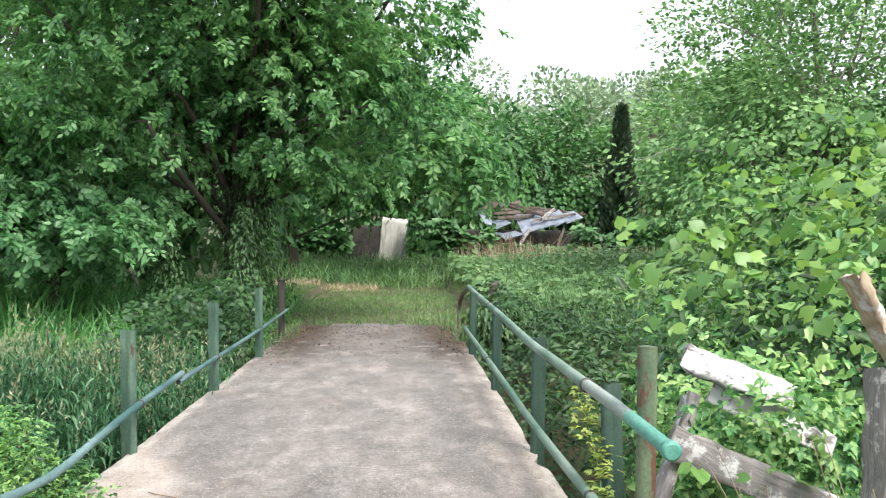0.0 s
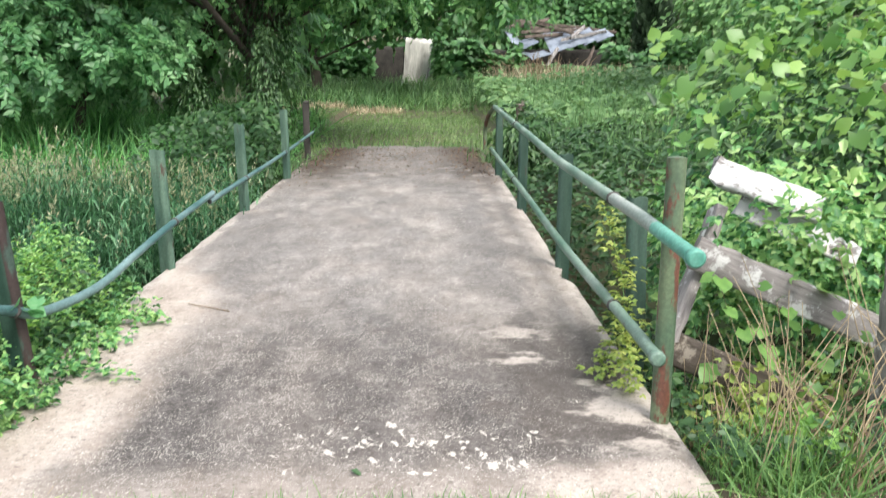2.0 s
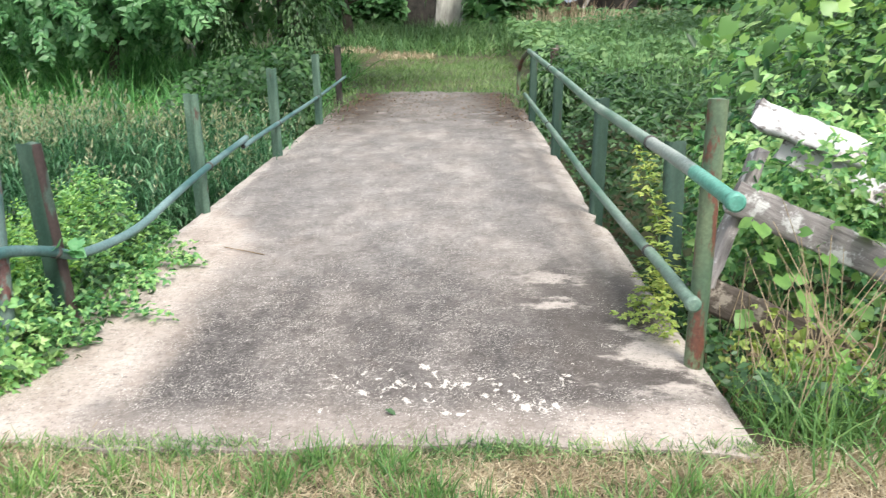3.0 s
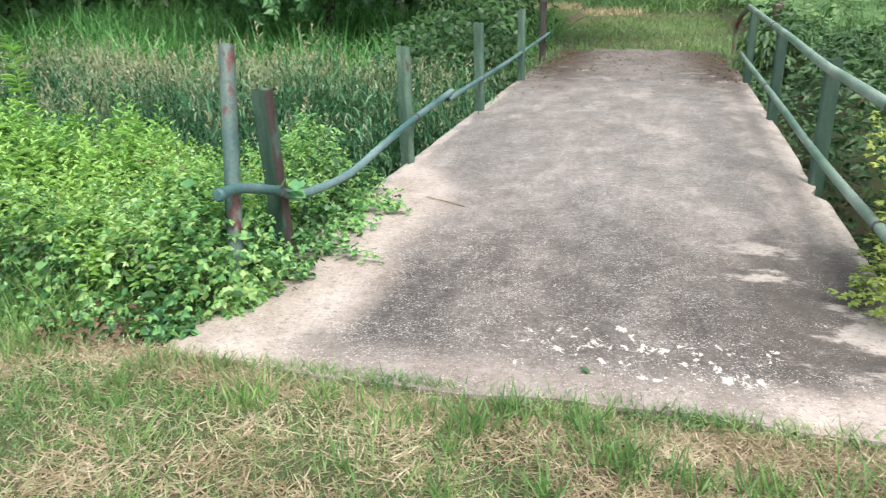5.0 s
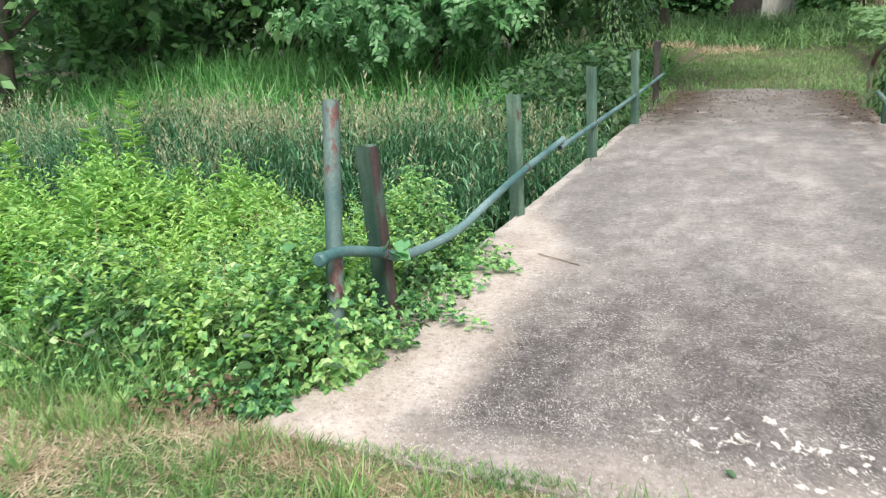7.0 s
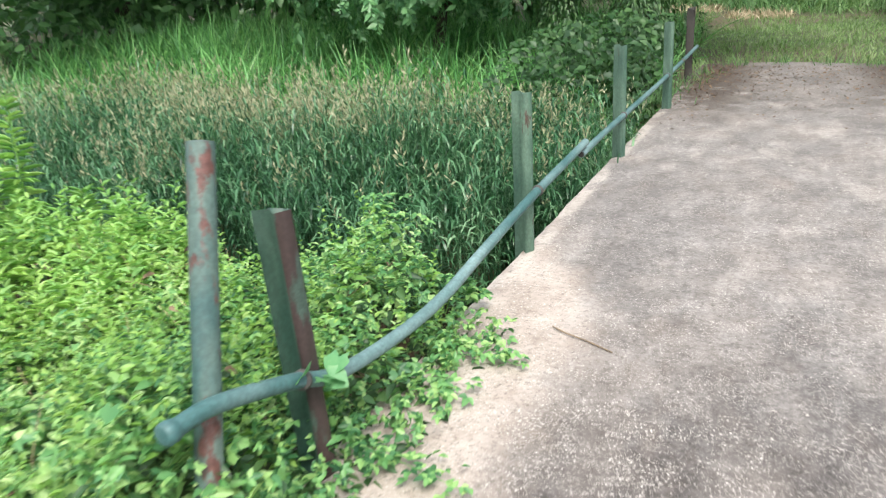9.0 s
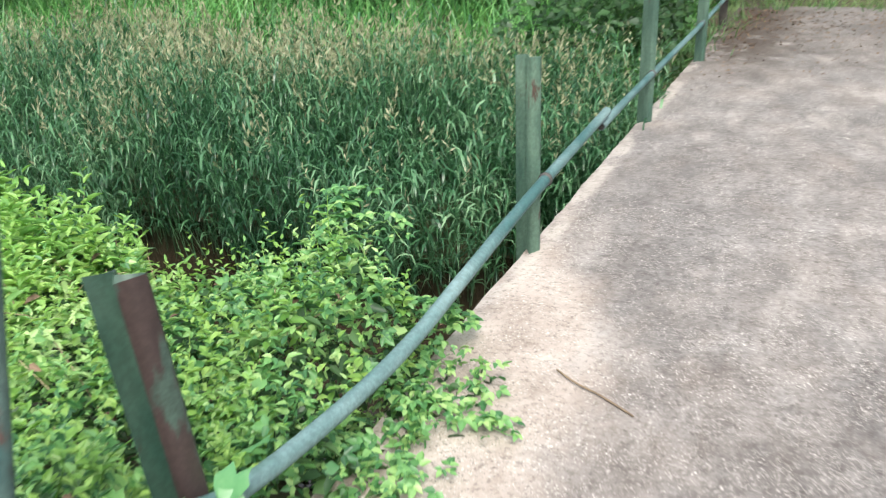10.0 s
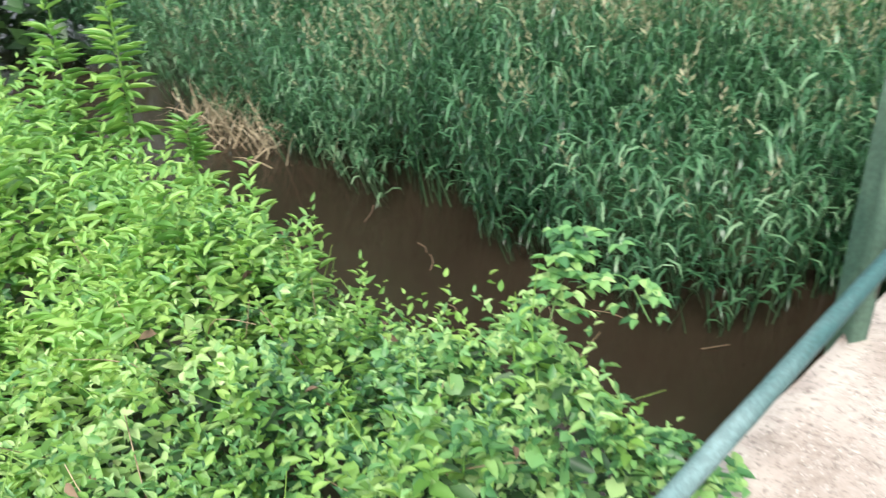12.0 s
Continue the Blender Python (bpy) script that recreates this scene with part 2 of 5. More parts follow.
def concrete_mat():
    """Old deck: pale worn margins, dark algae film down the middle, exposed pale aggregate, flaked skim near the end."""
    m, n, l, b = nodes_of("worn_concrete")
    co = n.new("ShaderNodeTexCoord").outputs["Object"]
    sep = n.new("ShaderNodeSeparateXYZ")
    l.new(co, sep.inputs[0])

    def math_node(op, a, c=None, d=None):
        k = n.new("ShaderNodeMath")
        k.operation = op
        for s, v in zip(k.inputs, (a, c, d)):
            if isinstance(v, (int, float)):
                s.default_value = v
            elif v is not None:
                l.new(v, s)
        return k.outputs[0]

    def band(value, lo, hi):
        k = n.new("ShaderNodeMapRange")
        k.interpolation_type = "SMOOTHSTEP"
        k.inputs["From Min"].default_value, k.inputs["From Max"].default_value = lo, hi
        l.new(value, k.inputs["Value"])
        return k.outputs[0]

    x, y = sep.outputs[0], sep.outputs[1]

    def inv(v):
        return math_node("SUBTRACT", 1.0, v)

    def mul(*vs):
        out = vs[0]
        for v in vs[1:]:
            out = math_node("MULTIPLY", out, v)
        return out

    mid, blotch = noise_tex(n, l, 1.1, 5, 0.6, co), noise_tex(n, l, 3.4, 7, 0.68, co, (1.25, 0.75, 1))
    fine, broad = noise_tex(n, l, 24, 6, 0.72, co), noise_tex(n, l, 0.9, 5, 0.62, co, (1.5, 0.6, 1))
    wob = math_node("MULTIPLY_ADD", mid.outputs[0], 1.6, -0.8)
    wob2 = math_node("MULTIPLY_ADD", blotch.outputs[0], 2.0, -1.0)
    # worn, sun-bleached slab
    base = ramp(n, [(0.3, (0.235, 0.192, 0.165)), (0.5, (0.345, 0.295, 0.262)), (0.7, (0.44, 0.39, 0.355))])
    l.new(blotch.outputs[0], base.inputs[0])
    # dark film: clear of the margin by the vines, thin at the slab's end, thinner far along
    left = band(math_node("ADD", math_node("ADD", x, mul(wob, 0.35)), math_node("ADD", mul(wob2, 0.22), mul(band(y, 3.2, 4.4), 0.62))), -1.06, -0.78)
    front = math_node("MULTIPLY_ADD", band(math_node("ADD", y, math_node("ADD", mul(wob2, 0.16), mul(wob, 0.2))), 0.66, 0.98), 0.5, 0.5)
    corner = inv(mul(band(math_node("ADD", x, mul(wob2, 0.3)), 0.72, 0.95), inv(band(math_node("ADD", y, mul(wob, 0.3)), 0.74, 0.95))))
    along = inv(mul(band(y, 2.3, 3.8), 0.1))
    patch = math_node("MULTIPLY_ADD", band(broad.outputs[0], 0.36, 0.58), 0.26, 0.74)
    margin = inv(mul(band(math_node("ADD", x, mul(wob2, 0.28)), 0.98, 1.24), band(y, 2.1, 2.7), 0.55))
    film = mul(left, front, corner, along, patch, margin)
    near_film = ramp(n, [(0.38, (0.022, 0.019, 0.0185)), (0.5, (0.06, 0.053, 0.051)), (0.62, (0.14, 0.126, 0.121))])
    far_film = ramp(n, [(0.38, (0.066, 0.061, 0.061)), (0.5, (0.135, 0.127, 0.126)), (0.62, (0.24, 0.228, 0.223))])
    sand = noise_tex(n, l, 75, 5, 0.8, co)
    grain = math_node("ADD", mul(fine.outputs[0], 0.36), math_node("ADD", mul(blotch.outputs[0], 0.42), mul(sand.outputs[0], 0.22)))
    l.new(grain, near_film.inputs[0])
    l.new(grain, far_film.inputs[0])
    col = mix_rgb(n, l, film, base.outputs[0], mix_rgb(n, l, band(y, 1.7, 3.9), near_film.outputs[0], far_film.outputs[0]))
    worn = band(noise_tex(n, l, 1.5, 6, 0.62, co, (1.4, 0.65, 1)).outputs[0], 0.53, 0.68)
    col = mix_rgb(n, l, mul(worn, band(y, 2.2, 3.6), 0.6), col, (0.36, 0.325, 0.30))
    dull = band(noise_tex(n, l, 0.95, 6, 0.64, co, (1.5, 0.7, 1)).outputs[0], 0.47, 0.6)
    col = mix_rgb(n, l, mul(dull, band(y, 2.4, 3.4), 0.5), col, (0.088, 0.081, 0.08))
    brown = band(noise_tex(n, l, 1.9, 6, 0.7, co, (1.3, 0.6, 1)).outputs[0], 0.5, 0.68)
    col = mix_rgb(n, l, mul(brown, 0.22), col, (0.155, 0.115, 0.092))
    # damp patches by the other margin, broken by bare pale ones
    st = noise_tex(n, l, 1.9, 7, 0.66, co, (0.9, 1.3, 1))
    side = mul(band(math_node("ADD", x, mul(wob, 0.35)), 0.62, 0.98), band(y, 0.86, 1.06), inv(band(math_node("ADD", y, mul(wob2, 0.3)), 2.2, 3.0)))
    col = mix_rgb(n, l, mul(side, band(st.outputs[0], 0.42, 0.52), 0.72), col, (0.05, 0.041, 0.036))
    col = mix_rgb(n, l, mul(side, inv(band(st.outputs[0], 0.40, 0.48)), 0.85), col, (0.40, 0.355, 0.32))
    # dirt and leaf mould at the far end, deepest along both margins
    edge = math_node("MULTIPLY_ADD", band(math_node("ABSOLUTE", math_node("ADD", x, mul(wob2, 0.3))), 0.35, 1.15), 0.75, 0.25)
    mould = band(math_node("ADD", noise_tex(n, l, 1.7, 7, 0.72, co, (1, 0.8, 1)).outputs[0], mul(band(y, 9.8, 12.6), 0.2)), 0.38, 0.52)
    mould = mul(band(y, 7.4, 10.2), edge, mould, 0.95)
    col = mix_rgb(n, l, mould, col, (0.046, 0.032, 0.024))
    # exposed aggregate of two sizes, in uneven drifts
    drift = mul(math_node("MULTIPLY_ADD", band(noise_tex(n, l, 6.5, 5, 0.65, co).outputs[0], 0.38, 0.62), 0.7, 0.3), inv(mould), inv(mul(side, 0.5)))
    pebble = None
    for scale, lo, hi, most in ((75, 0.55, 0.95, 0.30), (150, 0.24, 0.78, 0.44)):
        vor = n.new("ShaderNodeTexVoronoi")
        vor.inputs["Scale"].default_value = scale
        l.new(co, vor.inputs["Vector"])
        vs = n.new("ShaderNodeSeparateColor")
        l.new(vor.outputs["Color"], vs.inputs[0])
        spot = mul(math_node("LESS_THAN", vor.outputs["Distance"], math_node("MULTIPLY_ADD", vs.outputs[2], most, 0.06)), band(mul(vs.outputs[0], drift), lo * 0.6, hi * 0.6))
        tone = ramp(n, [(0.0, (0.10, 0.085, 0.075)), (0.3, (0.26, 0.235, 0.215)), (1.0, (0.62, 0.58, 0.54))])
        l.new(vs.outputs[1], tone.inputs[0])
        col = mix_rgb(n, l, mul(spot, inv(mould), 0.78), col, tone.outputs[0])
        pebble = spot if pebble is None else math_node("MAXIMUM", pebble, spot)
    grit = band(sand.outputs[0], 0.54, 0.62)
    col = mix_rgb(n, l, mul(grit, drift, math_node("SUBTRACT", 0.8, mul(band(y, 2.2, 3.8), 0.42))), col, (0.45, 0.415, 0.385))
    lip = mul(band(math_node("ADD", math_node("ABSOLUTE", x), mul(wob2, 0.05)), 1.40, 1.46), band(noise_tex(n, l, 2.6, 5, 0.65, co).outputs[0], 0.44, 0.52), inv(mould))
    col = mix_rgb(n, l, mul(lip, 0.6), col, (0.43, 0.39, 0.35))
    pock = band(noise_tex(n, l, 40, 5, 0.8, co).outputs[0], 0.54, 0.62)
    col = mix_rgb(n, l, mul(pock, 0.5), col, (0.055, 0.047, 0.042))
    # flaked white skim
    fl = noise_tex(n, l, 15, 6, 0.68, co, (1.1, 0.8, 1))
    fl.inputs["Distortion"].default_value = 0.5
    zone = mul(band(y, 0.62, 0.86), inv(band(y, 1.05, 1.45)), inv(band(math_node("ABSOLUTE", math_node("ADD", x, -0.45)), 0.35, 0.85)))
    flake = band(math_node("ADD", fl.outputs[0], math_node("MULTIPLY_ADD", zone, 0.115, mul(wob2, 0.09))), 0.685, 0.71)
    col = mix_rgb(n, l, mul(flake, 0.92), col, (0.50, 0.465, 0.425))
    pit = ramp(n, [(0.36, (0.6, 0.58, 0.55)), (0.5, (1, 1, 1))])
    l.new(fine.outputs[0], pit.inputs[0])
    l.new(mix_rgb(n, l, 0.5, col, pit.outputs[0], "MULTIPLY"), b.inputs["Base Color"])
    b.inputs["Roughness"].default_value = 0.85
    h = math_node("ADD", mul(fine.outputs[0], 0.8), math_node("ADD", mul(pebble, 0.3), mul(flake, 0.5)))
    bump(n, l, h, b, 0.6, 0.006)
    return m


M_SOIL, M_WATER, M_CONC = ground_mat(), water_mat(), concrete_mat()
M_RAIL = paint_mat("worn_teal_pipe_paint", (0.04, 0.11, 0.112), (0.17, 0.26, 0.265), (0.10, 0.07, 0.05), 0.64, (1, 0.3, 1))
M_RAIL2 = paint_mat("worn_green_pipe_paint", (0.075, 0.155, 0.115), (0.25, 0.32, 0.27), (0.12, 0.08, 0.06), 0.64, (1, 0.3, 1))
M_POST = paint_mat("flaking_green_steel", (0.032, 0.08, 0.058), (0.12, 0.20, 0.145), (0.07, 0.04, 0.03), 0.63)
M_POSTZ = paint_mat("dark_green_steel", (0.018, 0.055, 0.04), (0.065, 0.12, 0.088), (0.06, 0.035, 0.03), 0.63)
M_FLANGE = paint_mat("rusted_steel", (0.038, 0.025, 0.024), (0.07, 0.045, 0.042), (0.05, 0.085, 0.068), 0.54)
M_POSTR = paint_mat("rusted_green_pipe", (0.055, 0.10, 0.06), (0.15, 0.19, 0.105), (0.13, 0.05, 0.032), 0.488)
M_POSTB = paint_mat("faded_blue_green_pipe", (0.026, 0.078, 0.08), (0.12, 0.17, 0.145), (0.12, 0.05, 0.042), 0.56)
M_TEAL = paint_mat("bright_teal_pipe_paint", (0.07, 0.26, 0.20), (0.17, 0.38, 0.32), (0.20, 0.20, 0.18), 0.62, (1, 0.3, 1))
M_CHALK = paint_mat("chalky_grey_pipe_paint", (0.22, 0.27, 0.24), (0.34, 0.36, 0.34), (0.12, 0.22, 0.18), 0.60, (1, 0.3, 1))
M_RING = plain_mat("dark_iron", (0.03, 0.03, 0.03), (0.07, 0.065, 0.06), 40, 0.7)
M_WOODG = wood_mat("silvered_plank", (0.24, 0.22, 0.215), (0.36, 0.335, 0.33), (0.035, 0.03, 0.028))
M_WOODW = wood_mat("white_painted_plank", (0.17, 0.155, 0.15), (0.26, 0.24, 0.235), (0.04, 0.034, 0.03), paint=(0.43, 0.43, 0.44))
M_WOODD = wood_mat("dark_rotten_plank", (0.09, 0.07, 0.058), (0.19, 0.165, 0.14), (0.018, 0.015, 0.012))
M_WOODP = wood_mat("weathered_post", (0.20, 0.19, 0.175), (0.32, 0.305, 0.28), (0.04, 0.035, 0.03), (1, 14, 14))
M_WOODS = wood_mat("pale_splintered_wood", (0.42, 0.32, 0.23), (0.56, 0.45, 0.34), (0.20, 0.13, 0.08), (1, 14, 14))
M_BARK = bark_mat("dark_bark", (0.035, 0.028, 0.022), (0.11, 0.09, 0.075))
M_BARKP = bark_mat("pale_bark", (0.16, 0.14, 0.12), (0.36, 0.33, 0.29))
M_TWIG = plain_mat("dry_twig", (0.10, 0.07, 0.045), (0.26, 0.19, 0.12), 20, 0.9)
M_STALK = plain_mat("tan_stalk", (0.20, 0.15, 0.09), (0.38, 0.30, 0.19), 20, 0.9)
M_WALNUT = leaf_mat("walnut_leaf", [(0.038, 0.12, 0.048), (0.085, 0.22, 0.08), (0.15, 0.32, 0.115), (0.25, 0.44, 0.17)], 0.45, 0.5, 0.5, 0.4)
M_MAPLE = leaf_mat("light_tree_leaf", [(0.065, 0.165, 0.058), (0.12, 0.26, 0.09), (0.20, 0.37, 0.135), (0.33, 0.50, 0.22)], 0.5, 0.36, 0.5)
M_SPRAY = leaf_mat("young_walnut_leaf", [(0.06, 0.17, 0.075), (0.11, 0.26, 0.115), (0.17, 0.36, 0.155), (0.26, 0.46, 0.22)], 0.42, 0.48, 0.5)
M_WOODLAND = leaf_mat("woodland_leaf", [(0.03, 0.095, 0.034), (0.07, 0.185, 0.06), (0.13, 0.275, 0.095)], 0.5, 0.3, 0.3)
M_CEDAR = leaf_mat("cedar_needle", [(0.018, 0.042, 0.0175), (0.035, 0.07, 0.0275)], 0.7, 0.1, 0.6)
# Pale greyed greens: the haze of distance is put into the leaf colour.
M_FAR = leaf_mat("hazed_hill_leaf", [(0.13, 0.21, 0.12), (0.19, 0.28, 0.155), (0.27, 0.37, 0.21)], 0.7, 0.2, 0.08)
M_REED = leaf_mat("reed_blade", [(0.014, 0.056, 0.026), (0.035, 0.112, 0.05), (0.078, 0.195, 0.09), (0.23, 0.38, 0.215)], 0.36, 0.3, 0.7, 0.5)
M_HEAD = leaf_mat("reed_seed_head", [(0.15, 0.175, 0.09), (0.25, 0.265, 0.155), (0.40, 0.395, 0.265)], 0.8, 0.25, 0.7)
M_MEADOW = leaf_mat("meadow_grass", [(0.03, 0.115, 0.036), (0.075, 0.23, 0.068), (0.13, 0.34, 0.10), (0.23, 0.44, 0.15)], 0.45, 0.38, 0.7)
M_LAWN = leaf_mat("mown_grass", [(0.05, 0.125, 0.045), (0.115, 0.215, 0.075), (0.205, 0.315, 0.12), (0.39, 0.42, 0.22)], 0.55, 0.3, 2.4)
M_FARLAWN = leaf_mat("sunlit_short_grass", [(0.09, 0.18, 0.05), (0.15, 0.26, 0.0875), (0.24, 0.33, 0.15)], 0.55, 0.3, 0.5)
M_WEED = leaf_mat("dull_weeds", [(0.05, 0.13, 0.045), (0.10, 0.205, 0.072), (0.18, 0.30, 0.118)], 0.6, 0.3, 0.3)
M_TUFT = leaf_mat("tuft_grass", [(0.06, 0.15, 0.045), (0.12, 0.24, 0.07), (0.24, 0.37, 0.12)], 0.5, 0.35, 1.0)
M_STRAW = leaf_mat("dead_grass", [(0.23, 0.18, 0.11), (0.40, 0.335, 0.225), (0.58, 0.52, 0.385)], 0.8, 0.2, 2.0)
M_VINE = leaf_mat("ground_vine_leaf", [(0.022, 0.085, 0.036), (0.066, 0.195, 0.072), (0.15, 0.34, 0.112), (0.27, 0.455, 0.16), (0.43, 0.59, 0.255)], 0.42, 0.38, 1.6)
M_HERB = leaf_mat("bright_herb_leaf", [(0.095, 0.25, 0.07), (0.21, 0.42, 0.11), (0.38, 0.59, 0.18)], 0.45, 0.4, 0.8)
M_GRAPE = leaf_mat("grape_leaf", [(0.06, 0.16, 0.045), (0.15, 0.30, 0.075), (0.30, 0.47, 0.13)], 0.40, 0.45, 1.2)
M_YELLOW = leaf_mat("yellowing_leaf", [(0.17, 0.27, 0.06), (0.30, 0.39, 0.10), (0.46, 0.47, 0.15)], 0.5, 0.35, 2.0)
# Dark leaves; the shade low in vines and gaps is put into this colour.
M_DARKLEAF = leaf_mat("dark_and_shaded_leaf", [(0.016, 0.052, 0.018), (0.036, 0.095, 0.032), (0.075, 0.155, 0.048)], 0.5, 0.3, 0.5)
M_BROWNLEAF = leaf_mat("brown_leaf", [(0.065, 0.042, 0.027), (0.125, 0.082, 0.052), (0.21, 0.145, 0.095)], 0.85, 0.15, 2.0)
M_BROAD = leaf_mat("broad_blue_green_leaf", [(0.055, 0.19, 0.075), (0.10, 0.27, 0.11), (0.16, 0.34, 0.145)], 0.4, 0.3, 2.0)
M_PLASTER = bark_mat("stained_plaster", (0.10, 0.10, 0.09), (0.66, 0.65, 0.61), 5)
M_METAL = plain_mat("galvanised_sheet", (0.13, 0.155, 0.20), (0.27, 0.31, 0.37), 2.5, 0.5, 0.3)
# Near-black boards; shade under the fallen roof is put into the colour.
M_DARKSHADE = plain_mat("dark_wood_and_shade", (0.012, 0.011, 0.010), (0.045, 0.04, 0.034), 4, 0.9)
M_TIMBER = plain_mat("grey_brown_timber", (0.06, 0.045, 0.038), (0.17, 0.135, 0.115), 5, 0.9)


# ---- leaf shapes ----
LEAF_V = np.array([(0, 0, 0), (-0.25, 0.3, 0.13), (-0.19, 0.66, 0.06), (0, 1, -0.17), (0.19, 0.66, 0.06), (0.25, 0.3, 0.13)], float)
LEAF_F = np.array([(0, 2, 1), (0, 3, 2), (0, 4, 3), (0, 5, 4)])
SMALL_V = np.array([(0, 0, 0), (-0.3, 0.45, 0.06), (0, 1, -0.06), (0.3, 0.45, 0.06)], float)
SMALL_F = np.array([(0, 2, 1), (0, 3, 2)])


def trifoliate():
    v, f = [], []
    for k, (a, s, y0) in enumerate(((0, 1.0, 0.35), (62, 0.85, 0.28), (-62, 0.85, 0.28))):
        c, si = math.cos(radians(a)), math.sin(radians(a))
        p = LEAF_V * 0.62 * s * (1.25, 1, 1)
        v.append(np.stack([p[:, 0] * c - p[:, 1] * si, p[:, 0] * si + p[:, 1] * c + y0, p[:, 2]], 1))
        f.append(LEAF_F + 6 * k)
    return np.concatenate(v), np.concatenate(f)


def pinnate(pairs=4, droop=0.35, uneven=0.0):
    """A feathered leaf one unit long with its leaflets in pairs and one at the tip."""
    v, f, k = [], [], 0
    for i in range(pairs + 1):
        t = 0.18 + 0.82 * i / pairs
        for side in (-1, 1) if i < pairs else (0,):
            at = np.array([0, t * 0.86 + rng.normal(0, 0.04 * uneven), -droop * t * t])
            a = radians(58) * side + rng.normal(0, 0.3 * uneven)
            s = 0.31 * (0.75 + 0.5 * math.sin(math.pi * (0.15 + 0.7 * i / pairs))) * rng.uniform(1 - 0.3 * uneven, 1 + 0.3 * uneven)
            p = SMALL_V * s * (0.92, 1, 1)
            p = np.stack([p[:, 0] * math.cos(a) + p[:, 1] * math.sin(a), p[:, 1] * math.cos(a) - p[:, 0] * math.sin(a), p[:, 2] - (0.35 + rng.normal(0, 0.25 * uneven)) * np.abs(p[:, 1]) + rng.normal(0, 0.3 * uneven) * p[:, 0]], 1)
            v.append(p + at)
            f.append(SMALL_F + 4 * k)
            k += 1
    return np.concatenate(v), np.concatenate(f)


def heart(n=12):
    """A broad, toothed, heart-shaped leaf."""
    a = np.linspace(0, 2 * np.pi, n, endpoint=False)
    r = 0.5 + 0.06 * np.cos(3 * a) + 0.035 * np.where(np.arange(n) % 2, 1, -1)
    r[0] *= 0.35
    r = r * (1 - 0.16 * (1 - np.cos(a)) / 2)
    v = np.stack([r * np.sin(a), 0.42 - r * np.cos(a) * 0.98, 0.1 * np.abs(np.sin(a)) - 0.08 * (1 - np.cos(a))], 1)
    v[n // 2, 1] += 0.24
    v[:, 2] -= 0.12 * v[:, 1] ** 2
    v = np.concatenate([v, [(0, 0.38, -0.02)]])
    i = np.arange(n)
    return v, np.stack([np.full(n, n), (i + 1) % n, i], 1)


def blade(bend, segs=3):
    """A grass blade one unit long, rising along z and bending to y."""
    t = np.linspace(0, 1, segs + 1)
    a = bend * t
    z, y = np.cumsum(np.r_[0, np.cos(a[1:])]) / segs, np.cumsum(np.r_[0, np.sin(a[1:])]) / segs
    w = 0.5 * (1 - t**2.2)
    v = []
    for k in range(segs):
        v += [(-w[k], y[k], z[k]), (w[k], y[k], z[k])]
    v.append((0, y[-1], z[-1]))
    f = []
    for k in range(segs - 1):
        f += [(2 * k, 2 * k + 1, 2 * k + 3), (2 * k, 2 * k + 3, 2 * k + 2)]
    f.append((2 * segs - 2, 2 * segs - 1, 2 * segs))
    return np.array(v), np.array(f)


TRI_V, TRI_F = trifoliate()
PINS = [pinnate(6, d, 1.0) for d in (0.2, 0.35, 0.5, 0.3)]
HEART_V, HEART_F = heart()


def spin(n, tilt=0.0):
    """Random turns about z, each leaning by about tilt."""
    a = rng.uniform(0, 2 * np.pi, n)
    up = unit(np.stack([rng.normal(0, tilt, n), rng.normal(0, tilt, n), np.ones(n)], 1))
    y = np.stack([np.cos(a), np.sin(a), np.zeros(n)], 1)
    x = unit(np.cross(y, up))
    return np.stack([x, np.cross(up, x), up], -1)


def grass(name, pos, length, width, mat, bends=(0.4, 0.9, 1.5), tilt=0.15, segs=3):
    s = Soup()
    which = rng.integers(0, len(bends), len(pos))
    for k, bend in enumerate(bends):
        i = which == k
        n = i.sum()
        if n:
            v, f = blade(bend, segs)
            ln = length[i]
            scatter(s, v, f, pos[i], spin(n, tilt), np.stack([np.full(n, width) * rng.uniform(0.7, 1.3, n), ln, ln], 1))
    return s.build(name, mat)


# ---- ground ----
def sstep(a, b, v):
    t = np.clip((v - a) / (b - a), 0, 1)
    return t * t * (3 - 2 * t)


WATER_Z = -1.3


def ground_z(x, y):
    x, y = np.asarray(x, float), np.asarray(y, float)
    yc = y + 0.12 * np.sin(0.7 * x + 1) + 0.03 * x * (x < -6)
    near = -1.6 * sstep(1.3, 4.25, yc) * np.ones_like(x)
    near = np.where(np.abs(x) < 1.9, -1.6 * sstep(1.6, 3.6, y), near)
    ye = y - 0.9 * sstep(-2.9, -2.3, x) * sstep(2.9, 2.3, x) * sstep(9.5, 7.0, y)
    far = np.interp(ye, [5.7, 6.5, 7.7, 10, 14, 24, 40, 80, 160, 600], [-1.6, -1.15, -0.95, -0.4, 0.1, 0.2, 0.65, 3.0, 29, 34])
    farr = np.interp(ye, [5.7, 6.5, 7.7, 10, 13, 24, 40, 80, 160, 600], [-1.6, -1.15, -0.8, -0.5, -0.06, 0.02, 0.65, 3.0, 29, 34])
    far = np.where(np.abs(x) < 2.2, farr, far)
    h = np.maximum(near, far) - 0.04
    h = h - 0.42 * sstep(1.52, 1.72, x) * sstep(4.2, 3.2, x) * sstep(0.72, 1.3, y) * sstep(3.6, 2.6, y)
    h = h + 0.03 * fbm(x, y, 0.9) * sstep(1.5, 3, np.abs(x) + np.abs(y - 6) * 0.2)
    return h


